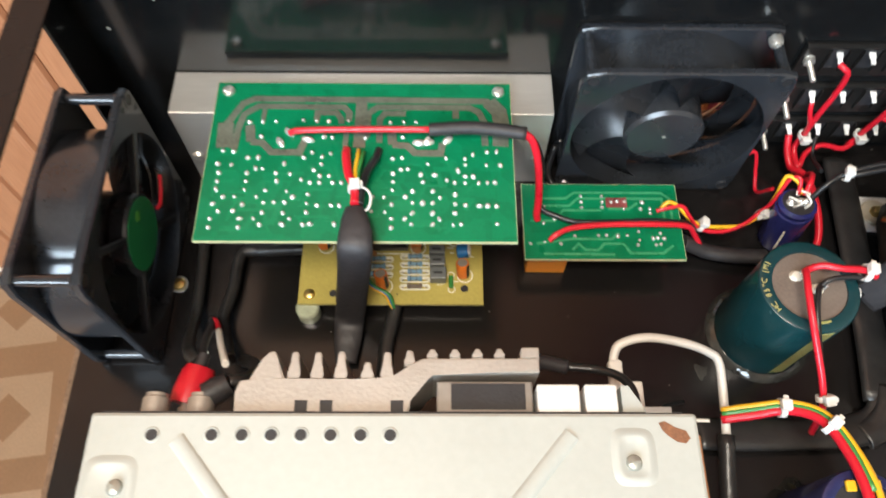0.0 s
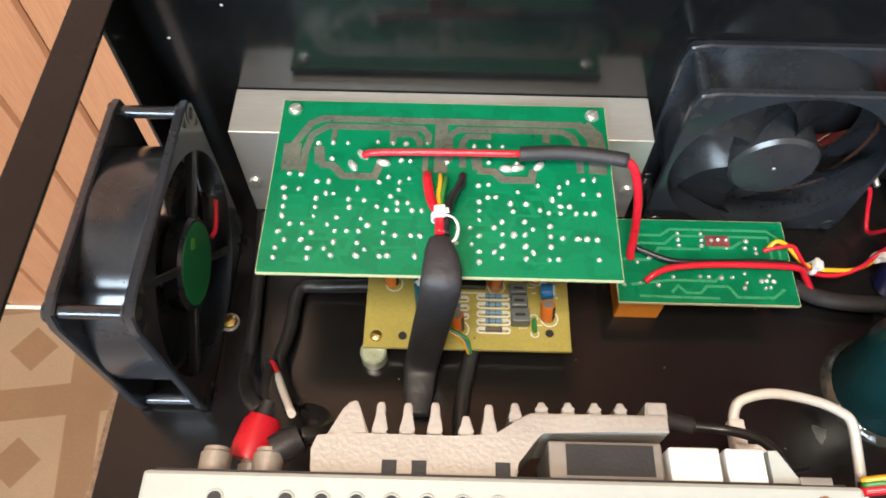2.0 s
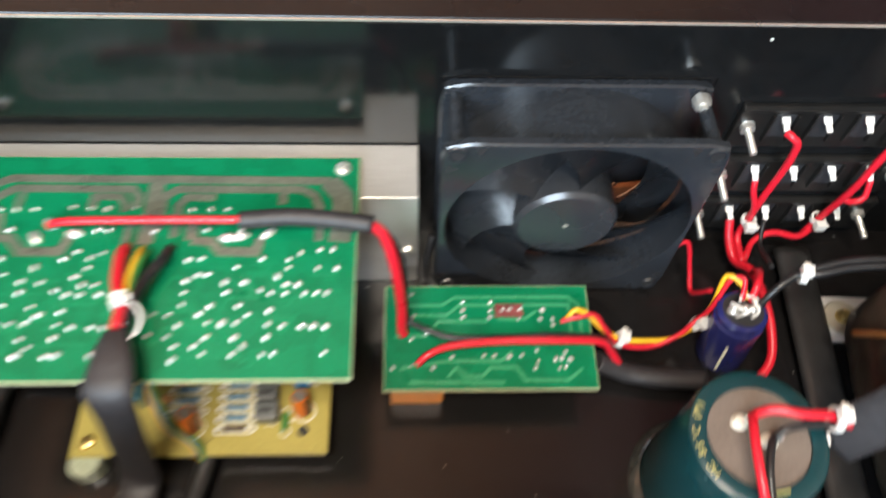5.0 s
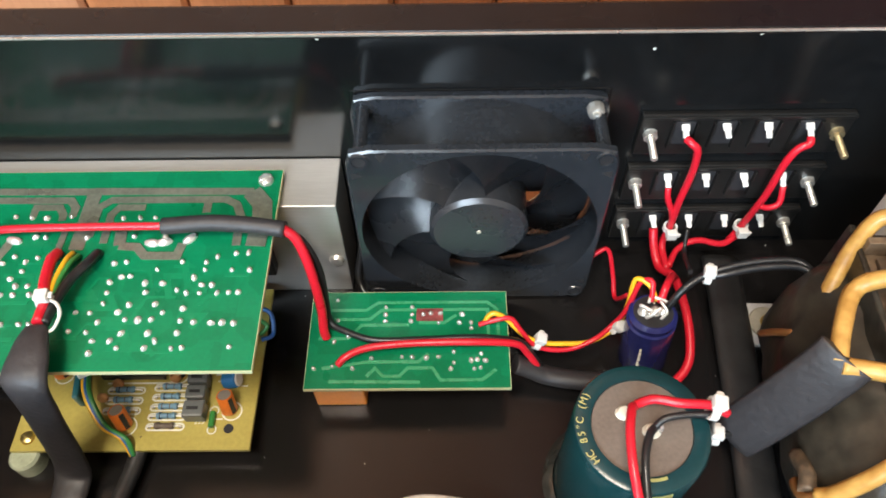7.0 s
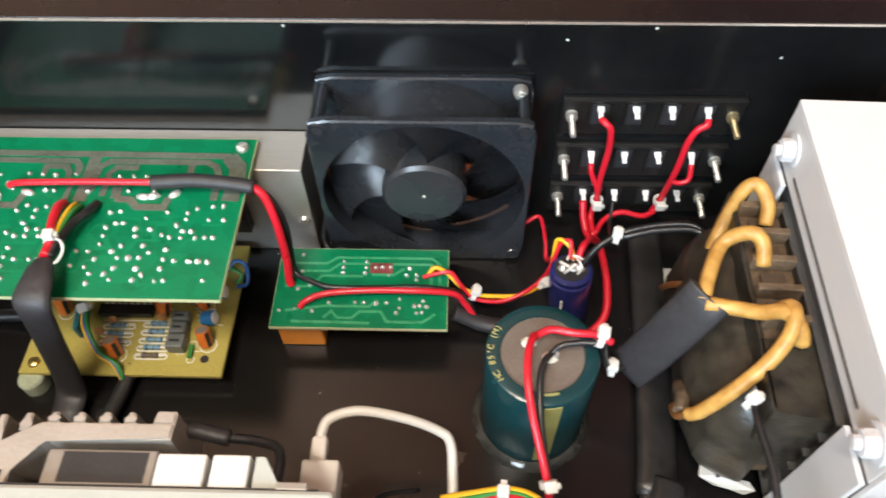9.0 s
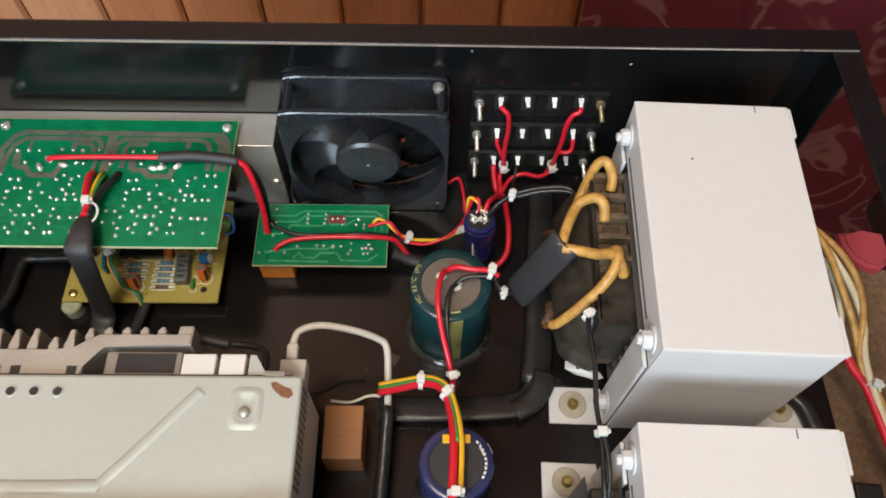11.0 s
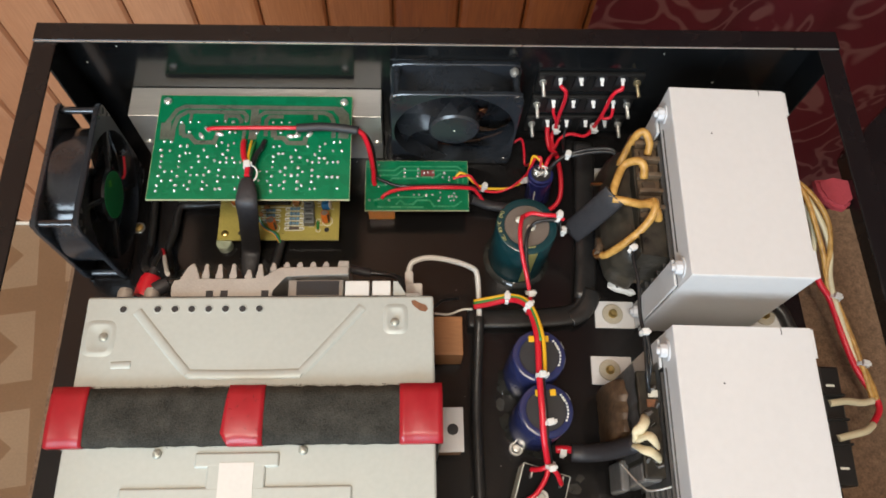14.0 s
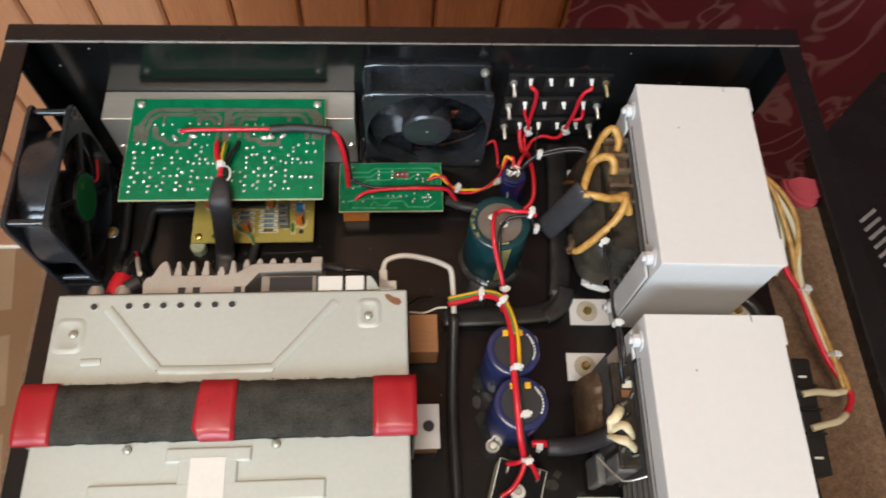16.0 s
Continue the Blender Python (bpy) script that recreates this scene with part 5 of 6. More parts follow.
for k in range(12):
    x, y = random.uniform(-0.0115, -0.003), random.uniform(-0.022, 0.028)
    part("terminal_lug", box(-0.0018, 0.0018, -0.0007, 0.0007, 0, 0.0042, 0.0003, None, pose(x, y, 0.054, random.uniform(-35, 35), random.uniform(-35, 35), random.uniform(0, 90))), random.choice((PAPER_BROWN, CORE, BOBBIN_DARK, GREY_TAPE)), w2, "tarnished lug")
part("paper_strip", box(-0.0075, -0.0022, 0.0155, 0.0195, 0.0545, 0.0556, 0.0003), GLUE, w2, "dirty strip of insulating paper")
part("paper_strip", box(-0.0085, -0.0022, 0.0105, 0.0145, 0.0545, 0.0552, 0.0003), RUST, w2, "brown strip of insulating paper")
part("skirt", box(-0.0185, -0.0135, -0.03, -0.0135, 0.004, 0.029, 0.0015), GREY_TAPE, w2, "grey varnished flap")
part("skirt", box(-0.0135, -0.003, -0.0275, -0.0172, 0.004, 0.052, 0.0015), GREY_TAPE, w2, "grey varnished flap")
part("winding", box(0.0738, 0.092, -0.03, 0.03, 0.012, 0.052, 0.007, seg=4), BOBBIN_DARK, w2, "winding wrapped in dusty black tape", smooth=True)
for q in (((0.2645, 0.0925, 0.055), (0.2636, 0.0952, 0.0622), (0.266, 0.0975, 0.0648), (0.2685, 0.101, 0.063), (0.271, 0.1035, 0.056)), ((0.2648, 0.0922, 0.057), (0.268, 0.0928, 0.0655), (0.2712, 0.0902, 0.0655), (0.2748, 0.0888, 0.0575)), ((0.2645, 0.0895, 0.055), (0.266, 0.0865, 0.062), (0.27, 0.0848, 0.063), (0.2755, 0.0825, 0.0565))):
    wire(q, 0.0027, CREAM_SLEEVE, "cream cloth-sleeved transformer lead", "transformer_lead", "cream leads", flat=0.6)
wire([(0.2609, 0.0838, 0.035), (0.265, 0.0762, 0.039), (0.2688, 0.07, 0.044), (0.271, 0.068, 0.046), (0.276, 0.068, 0.05), (0.2835, 0.0697, 0.054)], 0.0006, STEEL, "bare bright wire bent round the winding's foot")
term = thing("terminal_strip", "black plastic terminal strip beside the transformer", "terminal strip", pose(0.3945, 0.1045, 0, 0, 0, -3))
part("strip", box(-0.0065, 0.0055, -0.034, 0.034, 0.008, 0.021, 0.001), DARK_PLASTIC, term)
part("mount", box(-0.03, -0.006, -0.03, 0.03, 0.0, 0.012, 0.001), DARK_PLASTIC, term)
for k in range(3):
    part("divider", box(-0.0066, 0.0056, -0.012 + 0.014 * k, -0.0105 + 0.014 * k, 0.0212, 0.0235, 0.0003), DARK_PLASTIC, term)
for y in (-0.0245, 0.0225):
    part("printed_bar", box(-0.0035, 0.0015, y - 0.0007, y + 0.0006, 0.021, 0.0211), WHITE_INK, term)
tab(0.2757, 0.178, -2, "white steel mounting tab screwed to the base plate")
tab(0.27, 0.1422, -2, "white steel mounting tab screwed to the base plate")
tab(0.2665, 0.057, -2, "white steel mounting tab screwed to the base plate")
tab(0.2805, 0.2745, -2, "white steel mounting tab behind the windings")
tab(0.3735, 0.1766, 178, "white steel mounting tab between the transformers")

# ---- capacitors ----
def capacitor(x, y, r, h, sleeve, top, label, stripe, turn):
    c = thing("capacitor", label, "capacitor", pose(x, y, 0, 0, 0, turn), "upright capacitors")
    part("can", lathe([(0, 0), (r - 0.0008, 0), (r, 0.001), (r, h - 0.0016), (r - 0.0005, h - 0.0006), (r - 0.0018, h), (r * 0.74, h - 0.0002), (r * 0.73, h - 0.0012), (0, h - 0.0012)], 48), sleeve, c, smooth=True)
    part("end_disc", disc(r * 0.73, 0.0004, 36, 0, None, Matrix.Translation((0, 0, h - 0.0012))), top, c)
    st = bmesh.new()
    prev = None
    for i in range(5):
        a = radians(-90 - 9 + 18 * i / 4)
        pts = [((r + 0.00015) * math.cos(a), (r + 0.00015) * math.sin(a), 0.004), ((r + 0.00015) * math.cos(a), (r + 0.00015) * math.sin(a), h - 0.0016), ((r - 0.0042) * math.cos(a), (r - 0.0042) * math.sin(a), h + 0.0002)]
        cur = [st.verts.new(q) for q in pts]
        if prev:
            for k in range(2):
                st.faces.new((prev[k], cur[k], cur[k + 1], prev[k + 1]))
        prev = cur
    bmesh.ops.solidify(st, geom=st.faces[:], thickness=0.0001)
    part("polarity_stripe", st, stripe, c)
    return c


big = capacitor(0.2172, 0.2178, 0.0182, 0.0495, CAP_GREEN, CAP_END, "large dark teal capacitor standing on the base plate", GOLD, 8)
for k, ch in enumerate("HC 85°C (M)"):
    a = radians(214 - k * 6.6)
    lettering("printed_word", ch, 0.0028, Matrix.Rotation(radians(-8), 4, "Z") @ Matrix.Translation((0.0155 * math.cos(a), 0.0155 * math.sin(a), 0.0499)) @ Matrix.Rotation(a - math.pi / 2, 4, "Z"), GOLD, big)
for x, y in ((-0.0035, 0.0045), (0.0022, -0.0015)):
    part("glue_blob", lathe([(0, 0.0016), (0.0018, 0.0012), (0.0026, 0)], 10, None, Matrix.Translation((x, y, 0.0487)) @ Matrix.Diagonal((1, 0.85, 1, 1))), GLUE, big, smooth=True)
    part("lug", box(x + 0.0012, x + 0.0022, y - 0.001, y + 0.001, 0.0487, 0.0525), SOLDER, big)
seal = lathe([(0.0182, 0), (0.0216, 0), (0.0206, 0.0016), (0.0186, 0.0026)], 30, None, Matrix.Translation((0.2172, 0.2178, 0)))
solo("glue_ring", seal, CLEAR_GLUE, "glossy dark glue ring at the capacitor's foot", "glue", smooth=True)
for x, y, a in ((0.2191, 0.1396, 0), (0.2208, 0.1097, 6)):
    c = capacitor(x, y, 0.0149, 0.0475, CAP_BLUE, CAP_BLACK, "dark blue capacitor standing on the base plate", WHITE_INK, a + 115)
    for k in (-1, 1):
        part("glue_blob", box(k * 0.004 - 0.0016, k * 0.004 + 0.0016, 0.0075, 0.011, 0.0474, 0.0492, 0.0005, None, Matrix.Rotation(radians(-a - 115), 4, "Z")), YELLOW, c, "dab of yellow glue")
    dashes = bmesh.new()
    for k in range(9):
        q = radians(-28 + 9 * k)
        box(0.0112, 0.0121, -0.0005, 0.0006, 0.0474, 0.0476, 0, dashes, Matrix.Rotation(radians(-a - 115), 4, "Z") @ Matrix.Rotation(q, 4, "Z"))
    part("printed_dashes", dashes, WHITE_INK, c)
for x, y in ((0.2191, 0.1396), (0.2208, 0.1097)):
    drip = bmesh.new()
    prof = [0.0172 + 0.0024 * math.sin(a * 0.7 + x * 900) + 0.0012 * math.sin(a * 1.9) for a in range(30)]
    low = [drip.verts.new((x + r * math.cos(k * math.pi / 15), y + r * math.sin(k * math.pi / 15), 0.00005)) for k, r in enumerate(prof)]
    high = [drip.verts.new((x + 0.0151 * math.cos(k * math.pi / 15), y + 0.0151 * math.sin(k * math.pi / 15), 0.0036 + 0.0016 * math.sin(k * 1.3))) for k in range(30)]
    for k in range(30):
        drip.faces.new((low[k], low[(k + 1) % 30], high[(k + 1) % 30], high[k])).smooth = True
    solo("glue_ring", drip, CLEAR_GLUE, "glossy uneven glue at the blue capacitor's foot", "glue", smooth=True)
random.seed(52)
for x, y, r in ((0.2415, 0.0735, 0.0042), (0.246, 0.079, 0.0028), (0.2025, 0.1225, 0.0034), (0.191, 0.2015, 0.0035)):
    smear = prism([(x + r * random.uniform(0.5, 1.2) * math.cos(k * 0.52), y + r * random.uniform(0.5, 1.3) * math.sin(k * 0.52)) for k in range(12)], 0.00003, 0.0003)
    solo("glue_smear", smear, CLEAR_GLUE, "thin dried glue smear on the base plate", "glue")
lying = thing("small_capacitor", "small blue capacitor with its leads up, leaning on the base plate", "capacitor", pose(0.2338, 0.2622, 0.0016, -5, -3, 0) @ Matrix.Diagonal((0.96, 0.96, 1.22, 1)))
part("can", lathe([(0, -0.001), (0.0078, -0.001), (0.0084, 0), (0.0084, 0.0185), (0.0078, 0.019), (0.0078, 0.0205), (0.0082, 0.021), (0.007, 0.022), (0, 0.0217)], 30), VIOLET, lying, smooth=True)
part("end_disc", disc(0.0066, 0.0004, 24, 0, None, Matrix.Translation((0, 0, 0.0217))), CAP_BLACK, lying)
random.seed(41)
for k in range(5):
    a = k * 1.3
    part("lead", tube([(0.004 * math.cos(a), 0.0035 * math.sin(a), 0.0218), (0.0045 * math.cos(a + 0.4), 0.004 * math.sin(a + 0.4), 0.0245), (0.002 * math.cos(a + 1.4), 0.003 * math.sin(a + 1.4), 0.0255 + random.uniform(-0.001, 0.001))], 0.0005, 6, 4), TIN, lying, "bent tinned wire end")
for x in (-0.0032, 0.0032, 0.0005):
    part("solder_pool", lathe([(0, 0.0022), (0.0012, 0.0016), (0.0024, 0)], 10, None, Matrix.Translation((x, 0, 0.0218))), SOLDER, lying, smooth=True)
marks = bmesh.new()
for k in range(8):
    box(-0.0042, -0.0034 - 0.0002 * (k % 2), -0.0079, -0.007, 0.0015 + 0.0015 * k, 0.0022 + 0.0015 * k + 0.0002 * (k % 3), 0, marks)
part("printed_marks", marks, WHITE_INK, lying)

# ---- terminal rows on the rear panel ----
for row, z in enumerate((0.0612, 0.0372, 0.0142)):
    t = thing("speaker_terminal", "black spring terminal row bolted to the rear panel", "terminal", pose(0.261, BACK, z), "speaker terminals")
    part("body", box(-0.0335, 0.0335, -0.0022, 0, -0.0085, 0.0095, 0.0005), DARK_PLASTIC, t)
    part("rib", box(-0.0335, 0.0335, -0.003, -0.0022, 0.0078, 0.0092, 0.0003), DARK_PLASTIC, t)
    for k in range(4):
        x = -0.0195 + 0.013 * k
        m = pose(x, -0.0038, 0.0052, 24 + 3 * ((k * 7 + row * 3) % 5 - 2), 0, 4 * ((k * 5 + row) % 3 - 1))
        lug = box(-0.0013, 0.0013, -0.0008, 0.0034, -0.0004, 0.0004, 0.0002, None, m)
        box(-0.0009, 0.0009, -0.0034, -0.0003, -0.0004, 0.0005, 0.0002, lug, m)
        part("lug", lug, TIN, t, "tinned solder lug")
        part("socket_well", box(x - 0.0032, x + 0.0032, -0.0026, -0.0022, -0.003, 0.007), CAP_BLACK, t)
        for dx in (-0.0038, 0.0038):
            part("well_rib", box(x + dx - 0.0004, x + dx + 0.0004, -0.0038, -0.0022, -0.0045, 0.007, 0.0002), DARK_PLASTIC, t)
    for x in (-0.0297, 0.0297):
        prof = [(0, 0.0125), (0.001, 0.0122)]
        for q in range(9):
            prof += [(0.00125, 0.0117 - 0.0009 * q), (0.00105, 0.01125 - 0.0009 * q)]
        prof += [(0.0011, 0.0036), (0.0023, 0.0036), (0.0023, 0.002), (0.0027, 0.0018), (0.0027, 0.001), (0, 0.001)]
        b = lathe(prof, 10, None, Matrix.Translation((x, -0.0002, 0.0013)) @ Matrix.Rotation(radians(95), 4, "X"))
        part("bolt", b, DULL_BRASS if row == 0 and x > 0 else STEEL, t, "threaded bolt with its nut", smooth=True)

# ---- wiring ----
wire([(0.0265, 0.279, 0.0548), (0.032, 0.279, 0.0566), (0.055, 0.2787, 0.0578), (0.083, 0.2783, 0.0585)], 0.00125, RED, "red wire soldered to the amplifier board")
solo("heat_shrink", tube([(0.0805, 0.2783, 0.0585), (0.083, 0.2783, 0.0586), (0.095, 0.279, 0.0588), (0.108, 0.2782, 0.0584), (0.1175, 0.277, 0.0578)], 0.0027, 12, 6, None, 0.95), SHRINK, "grey-black heat-shrink tube over a wire pair", "sleeve")
wire([(0.1165, 0.2772, 0.0582), (0.1205, 0.2755, 0.0545), (0.1235, 0.2712, 0.0445), (0.1252, 0.266, 0.03), (0.1252, 0.2625, 0.0215), (0.1258, 0.2612, 0.0186)], 0.0016, RED, "thick red supply wire bent down to the small board")
wire([(0.1165, 0.2778, 0.0566), (0.1218, 0.2768, 0.052), (0.1256, 0.2735, 0.041), (0.1262, 0.2695, 0.028), (0.1272, 0.2655, 0.021), (0.133, 0.2622, 0.0205), (0.142, 0.2592, 0.0205), (0.158, 0.2592, 0.0206), (0.175, 0.2598, 0.0206), (0.189, 0.2595, 0.0182), (0.1935, 0.258, 0.013), (0.198, 0.254, 0.0075)], 0.00115, BLACK_WIRE, "black wire lying across the small board")
wire([(0.1302, 0.2512, 0.0186), (0.133, 0.2532, 0.0205), (0.14, 0.256, 0.0212), (0.155, 0.2576, 0.0212), (0.175, 0.2578, 0.0212), (0.1882, 0.2583, 0.0188), (0.1925, 0.2572, 0.014), (0.1965, 0.2545, 0.0085)], 0.00125, RED, "thick red wire lying across the small board")
twist = [(0.1772, 0.2663, 0.0186), (0.181, 0.2675, 0.021), (0.1862, 0.2672, 0.0205), (0.191, 0.2638, 0.0165), (0.197, 0.2615, 0.0125), (0.206, 0.2612, 0.0115), (0.215, 0.263, 0.0125), (0.2226, 0.2675, 0.0145), (0.2255, 0.2695, 0.023), (0.2278, 0.2735, 0.033), (0.2315, 0.2715, 0.0345), (0.2325, 0.2675, 0.0305)]
for k, (m, nm) in enumerate(((YELLOW, "yellow"), (RED, "red"))):
    pts = [(x + 0.0008 * math.cos(i * 1.7 + math.pi * k), y + 0.0006 * math.sin(i * 1.7 + math.pi * k) - 0.0006 * k, z + 0.0008 * math.sin(i * 1.7 + math.pi * k)) for i, (x, y, z) in enumerate(twist)]
    wire(pts, 0.0009, m, "thin %s wire twisted with another to the small capacitor" % nm)
tie(0.196, 0.2615, 0.0135, 0.0026, 80, 20)
tie(0.2226, 0.267, 0.0135, 0.0024, 60, 30)
solo("heat_shrink", tube([(0.1885, 0.2552, 0.0105), (0.193, 0.2545, 0.0085), (0.2, 0.2528, 0.0062), (0.212, 0.251, 0.0058), (0.225, 0.2505, 0.0058)], 0.0036, 12, 6, None, 0.8), SHRINK, "black sleeve on the base plate beside the board", "sleeve")
# bundle over the amplifier board
for m, nm, pts, r in ((RED, "red", ((0.049, 0.2715, 0.0545), (0.0493, 0.267, 0.057), (0.0508, 0.258, 0.0585), (0.0535, 0.2515, 0.0595), (0.054, 0.244, 0.0605)), 0.0017), (YELLOW, "yellow", ((0.0535, 0.2715, 0.0545), (0.0536, 0.267, 0.057), (0.0532, 0.26, 0.058), (0.0542, 0.2525, 0.059), (0.055, 0.245, 0.06)), 0.0008),
                      (GREEN_WIRE, "green", ((0.0555, 0.2705, 0.0545), (0.0552, 0.266, 0.057), (0.0544, 0.259, 0.058), (0.0548, 0.252, 0.0588), (0.0556, 0.245, 0.06)), 0.0008), (BLACK_WIRE, "black", ((0.0612, 0.2715, 0.0545), (0.0605, 0.266, 0.057), (0.0575, 0.2595, 0.058), (0.0562, 0.252, 0.059), (0.0556, 0.244, 0.06)), 0.0015)):
    wire(pts, r, m, "%s wire soldered to the amplifier board" % nm)
tie(0.0538, 0.2515, 0.0588, 0.0031, 5, 0)
wire([(0.0555, 0.2512, 0.0612), (0.0585, 0.2492, 0.0618), (0.0598, 0.2462, 0.0612), (0.059, 0.2425, 0.0605), (0.057, 0.2412, 0.06)], 0.00052, TIE, "long tail of a white cable tie, curled", "tie_tail", flat=0.6, category="cable tie")
solo("heat_shrink", tube([(0.0538, 0.2432, 0.06), (0.0542, 0.2385, 0.0605), (0.0548, 0.2325, 0.0604), (0.0547, 0.2272, 0.0582), (0.0535, 0.2255, 0.047), (0.0517, 0.2243, 0.034), (0.0497, 0.2228, 0.019), (0.048, 0.2205, 0.007), (0.0475, 0.213, 0.0045), (0.0472, 0.203, 0.0038)], 0.0042, 14, 6, None, 0.33, (0.0032, 0.0048, 0.006, 0.0065, 0.0063, 0.0062, 0.0062, 0.0061, 0.0057, 0.0042), (0, -0.5, 0.87)), SHRINK, "black heat-shrink sleeve hanging off the amplifier board", "sleeve")
wire([(0.0672, 0.232, 0.006), (0.0655, 0.2225, 0.0045), (0.0632, 0.21, 0.0045), (0.0625, 0.195, 0.0045)], 0.0029, SLEEVE, "black sleeved lead from the yellow board", "sleeved_cable", category="cable")
for m, nm, dx in ((YELLOW, "yellow", 0), (GREEN_WIRE, "green", 0.0016), (BLUE_WIRE, "blue", 0.0007)):
    wire([(0.048 + dx, 0.25, 0.0185), (0.0495 + dx, 0.2425, 0.017), (0.0555 + dx, 0.2335, 0.0135), (0.0625 + dx, 0.2295, 0.012), (0.0655 + dx * 0.3, 0.2255, 0.0075)], 0.0008, m, "%s thin wire bent over the yellow board" % nm)
wire([(0.0965, 0.272, 0.011), (0.1, 0.275, 0.014), (0.1045, 0.2735, 0.0135), (0.1052, 0.268, 0.009), (0.1015, 0.2655, 0.0095)], 0.0008, BLUE_WIRE, "thin blue wire looped at the yellow board's edge")
wire([(0.097, 0.2735, 0.0105), (0.1, 0.2715, 0.0135), (0.1035, 0.2695, 0.012), (0.101, 0.2675, 0.0095)], 0.0008, GREEN_WIRE, "thin green wire looped at the yellow board's edge")
tie(0.0475, 0.2505, 0.0165, 0.003, 30, 30)
# sleeved cables beside the hub
wire([(-0.019, 0.285, 0.006), (-0.0175, 0.265, 0.0045), (-0.016, 0.24, 0.0045), (-0.0148, 0.222, 0.007), (-0.009, 0.206, 0.027), (-0.001, 0.193, 0.0475), (0.0035, 0.188, 0.0515)], 0.0024, SLEEVE, "black sleeved cable along the fan to the phono plug", "sleeved_cable", category="cable")
wire([(0.03, 0.2535, 0.006), (0.012, 0.2533, 0.005), (0.002, 0.253, 0.0045), (-0.001, 0.2485, 0.0045), (-0.0018, 0.235, 0.0045), (-0.0038, 0.221, 0.0065), (0.001, 0.21, 0.016), (0.009, 0.194, 0.035)], 0.0026, SLEEVE, "black sleeved cable from the yellow board", "sleeved_cable", category="cable")
wire([(0.0048, 0.1885, 0.051), (0.001, 0.1985, 0.04), (-0.0045, 0.2145, 0.0165), (-0.006, 0.2185, 0.0125)], 0.0016, SHRINK, "grey inner lead of the phono cable")
wire([(-0.006, 0.2185, 0.0125), (-0.0035, 0.2165, 0.0155), (0.0005, 0.2095, 0.023)], 0.0011, RED, "short red inner lead of the phono cable")
wire([(0.0, 0.2103, 0.022), (0.0052, 0.2005, 0.034), (0.0117, 0.1887, 0.047)], 0.0013, WHITE_WIRE, "bare pale inner lead of the phono cable")
wire([(0.0175, 0.1785, 0.0605), (0.0215, 0.18, 0.058), (0.0225, 0.186, 0.047), (0.018, 0.193, 0.034), (0.012, 0.197, 0.026)], 0.0024, SLEEVE, "black sleeved lead beside the stereo's heatsink", "sleeved_cable", category="cable")
solo("heat_shrink", tube([(0.113, 0.1862, 0.0605), (0.119, 0.186, 0.0585), (0.1262, 0.185, 0.0567)], 0.0024, 10), SHRINK, "black sleeve on the aerial lead behind the stereo", "sleeve")
wire([(0.125, 0.1852, 0.0567), (0.135, 0.1838, 0.058), (0.1415, 0.1805, 0.062), (0.1442, 0.175, 0.0665), (0.1446, 0.1665, 0.07)], 0.0014, BLACK_WIRE, "thin black aerial lead behind the stereo")
screw_head(solo("base_screw", disc(0.0038, 0.001, 18, 0.0003, None, Matrix.Translation((-0.0262, 0.239, 0))), STEEL, "steel screw in the base plate beside the fan", "screw"), -0.0262, 0.239, 0.001, 0.003, BRASS)
wire([(-0.0282, 0.2575, 0.033), (-0.0275, 0.2605, 0.0325), (-0.0278, 0.266, 0.034), (-0.0285, 0.2715, 0.036)], 0.0008, RED, "thin red fan lead at the hub")
wire([(0.2168, 0.292, 0.02), (0.2225, 0.2935, 0.022), (0.2255, 0.289, 0.012), (0.226, 0.282, 0.008), (0.2275, 0.276, 0.02)], 0.00085, RED, "thin red fan lead")
wire([(0.1355, 0.298, 0.02), (0.1335, 0.291, 0.008), (0.139, 0.2845, 0.004), (0.152, 0.282, 0.003)], 0.0013, BLACK_WIRE, "thin black fan lead at the fan's foot")
# wiring of the terminal rows
wire([(0.2415, 0.3058, 0.0648), (0.243, 0.304, 0.0645), (0.2452, 0.303, 0.062), (0.2462, 0.303, 0.052), (0.2457, 0.303, 0.036), (0.2462, 0.3035, 0.021), (0.245, 0.3015, 0.013), (0.2455, 0.292, 0.011)], 0.0013, RED, "red wire between the speaker terminals")
wire([(0.2415, 0.3058, 0.0408), (0.242, 0.304, 0.037), (0.2452, 0.303, 0.029), (0.2465, 0.303, 0.02)], 0.0011, RED, "red wire between the speaker terminals")
wire([(0.2805, 0.3058, 0.0648), (0.2798, 0.304, 0.0638), (0.2768, 0.3035, 0.062), (0.2748, 0.303, 0.0555), (0.2742, 0.303, 0.04), (0.2728, 0.305, 0.02), (0.27, 0.304, 0.012)], 0.0013, RED, "red wire between the speaker terminals")
wire([(0.2805, 0.3058, 0.0408), (0.2803, 0.303, 0.0352), (0.277, 0.3025, 0.0335), (0.2742, 0.303, 0.034)], 0.0011, RED, "red wire between the speaker terminals")
wire([(0.2725, 0.3045, 0.014), (0.2665, 0.3015, 0.0135), (0.2575, 0.3025, 0.0145), (0.2505, 0.3, 0.0125), (0.2462, 0.293, 0.0115)], 0.0012, RED, "red wire along the rear panel's foot")
wire([(0.2415, 0.3058, 0.0178), (0.242, 0.3005, 0.0125), (0.2435, 0.294, 0.0095), (0.2465, 0.2885, 0.0125), (0.2475, 0.2795, 0.0145), (0.2485, 0.268, 0.0125), (0.2475, 0.257, 0.009), (0.243, 0.251, 0.0065), (0.235, 0.247, 0.005)], 0.0016, RED, "thick red wire down from the speaker terminals")
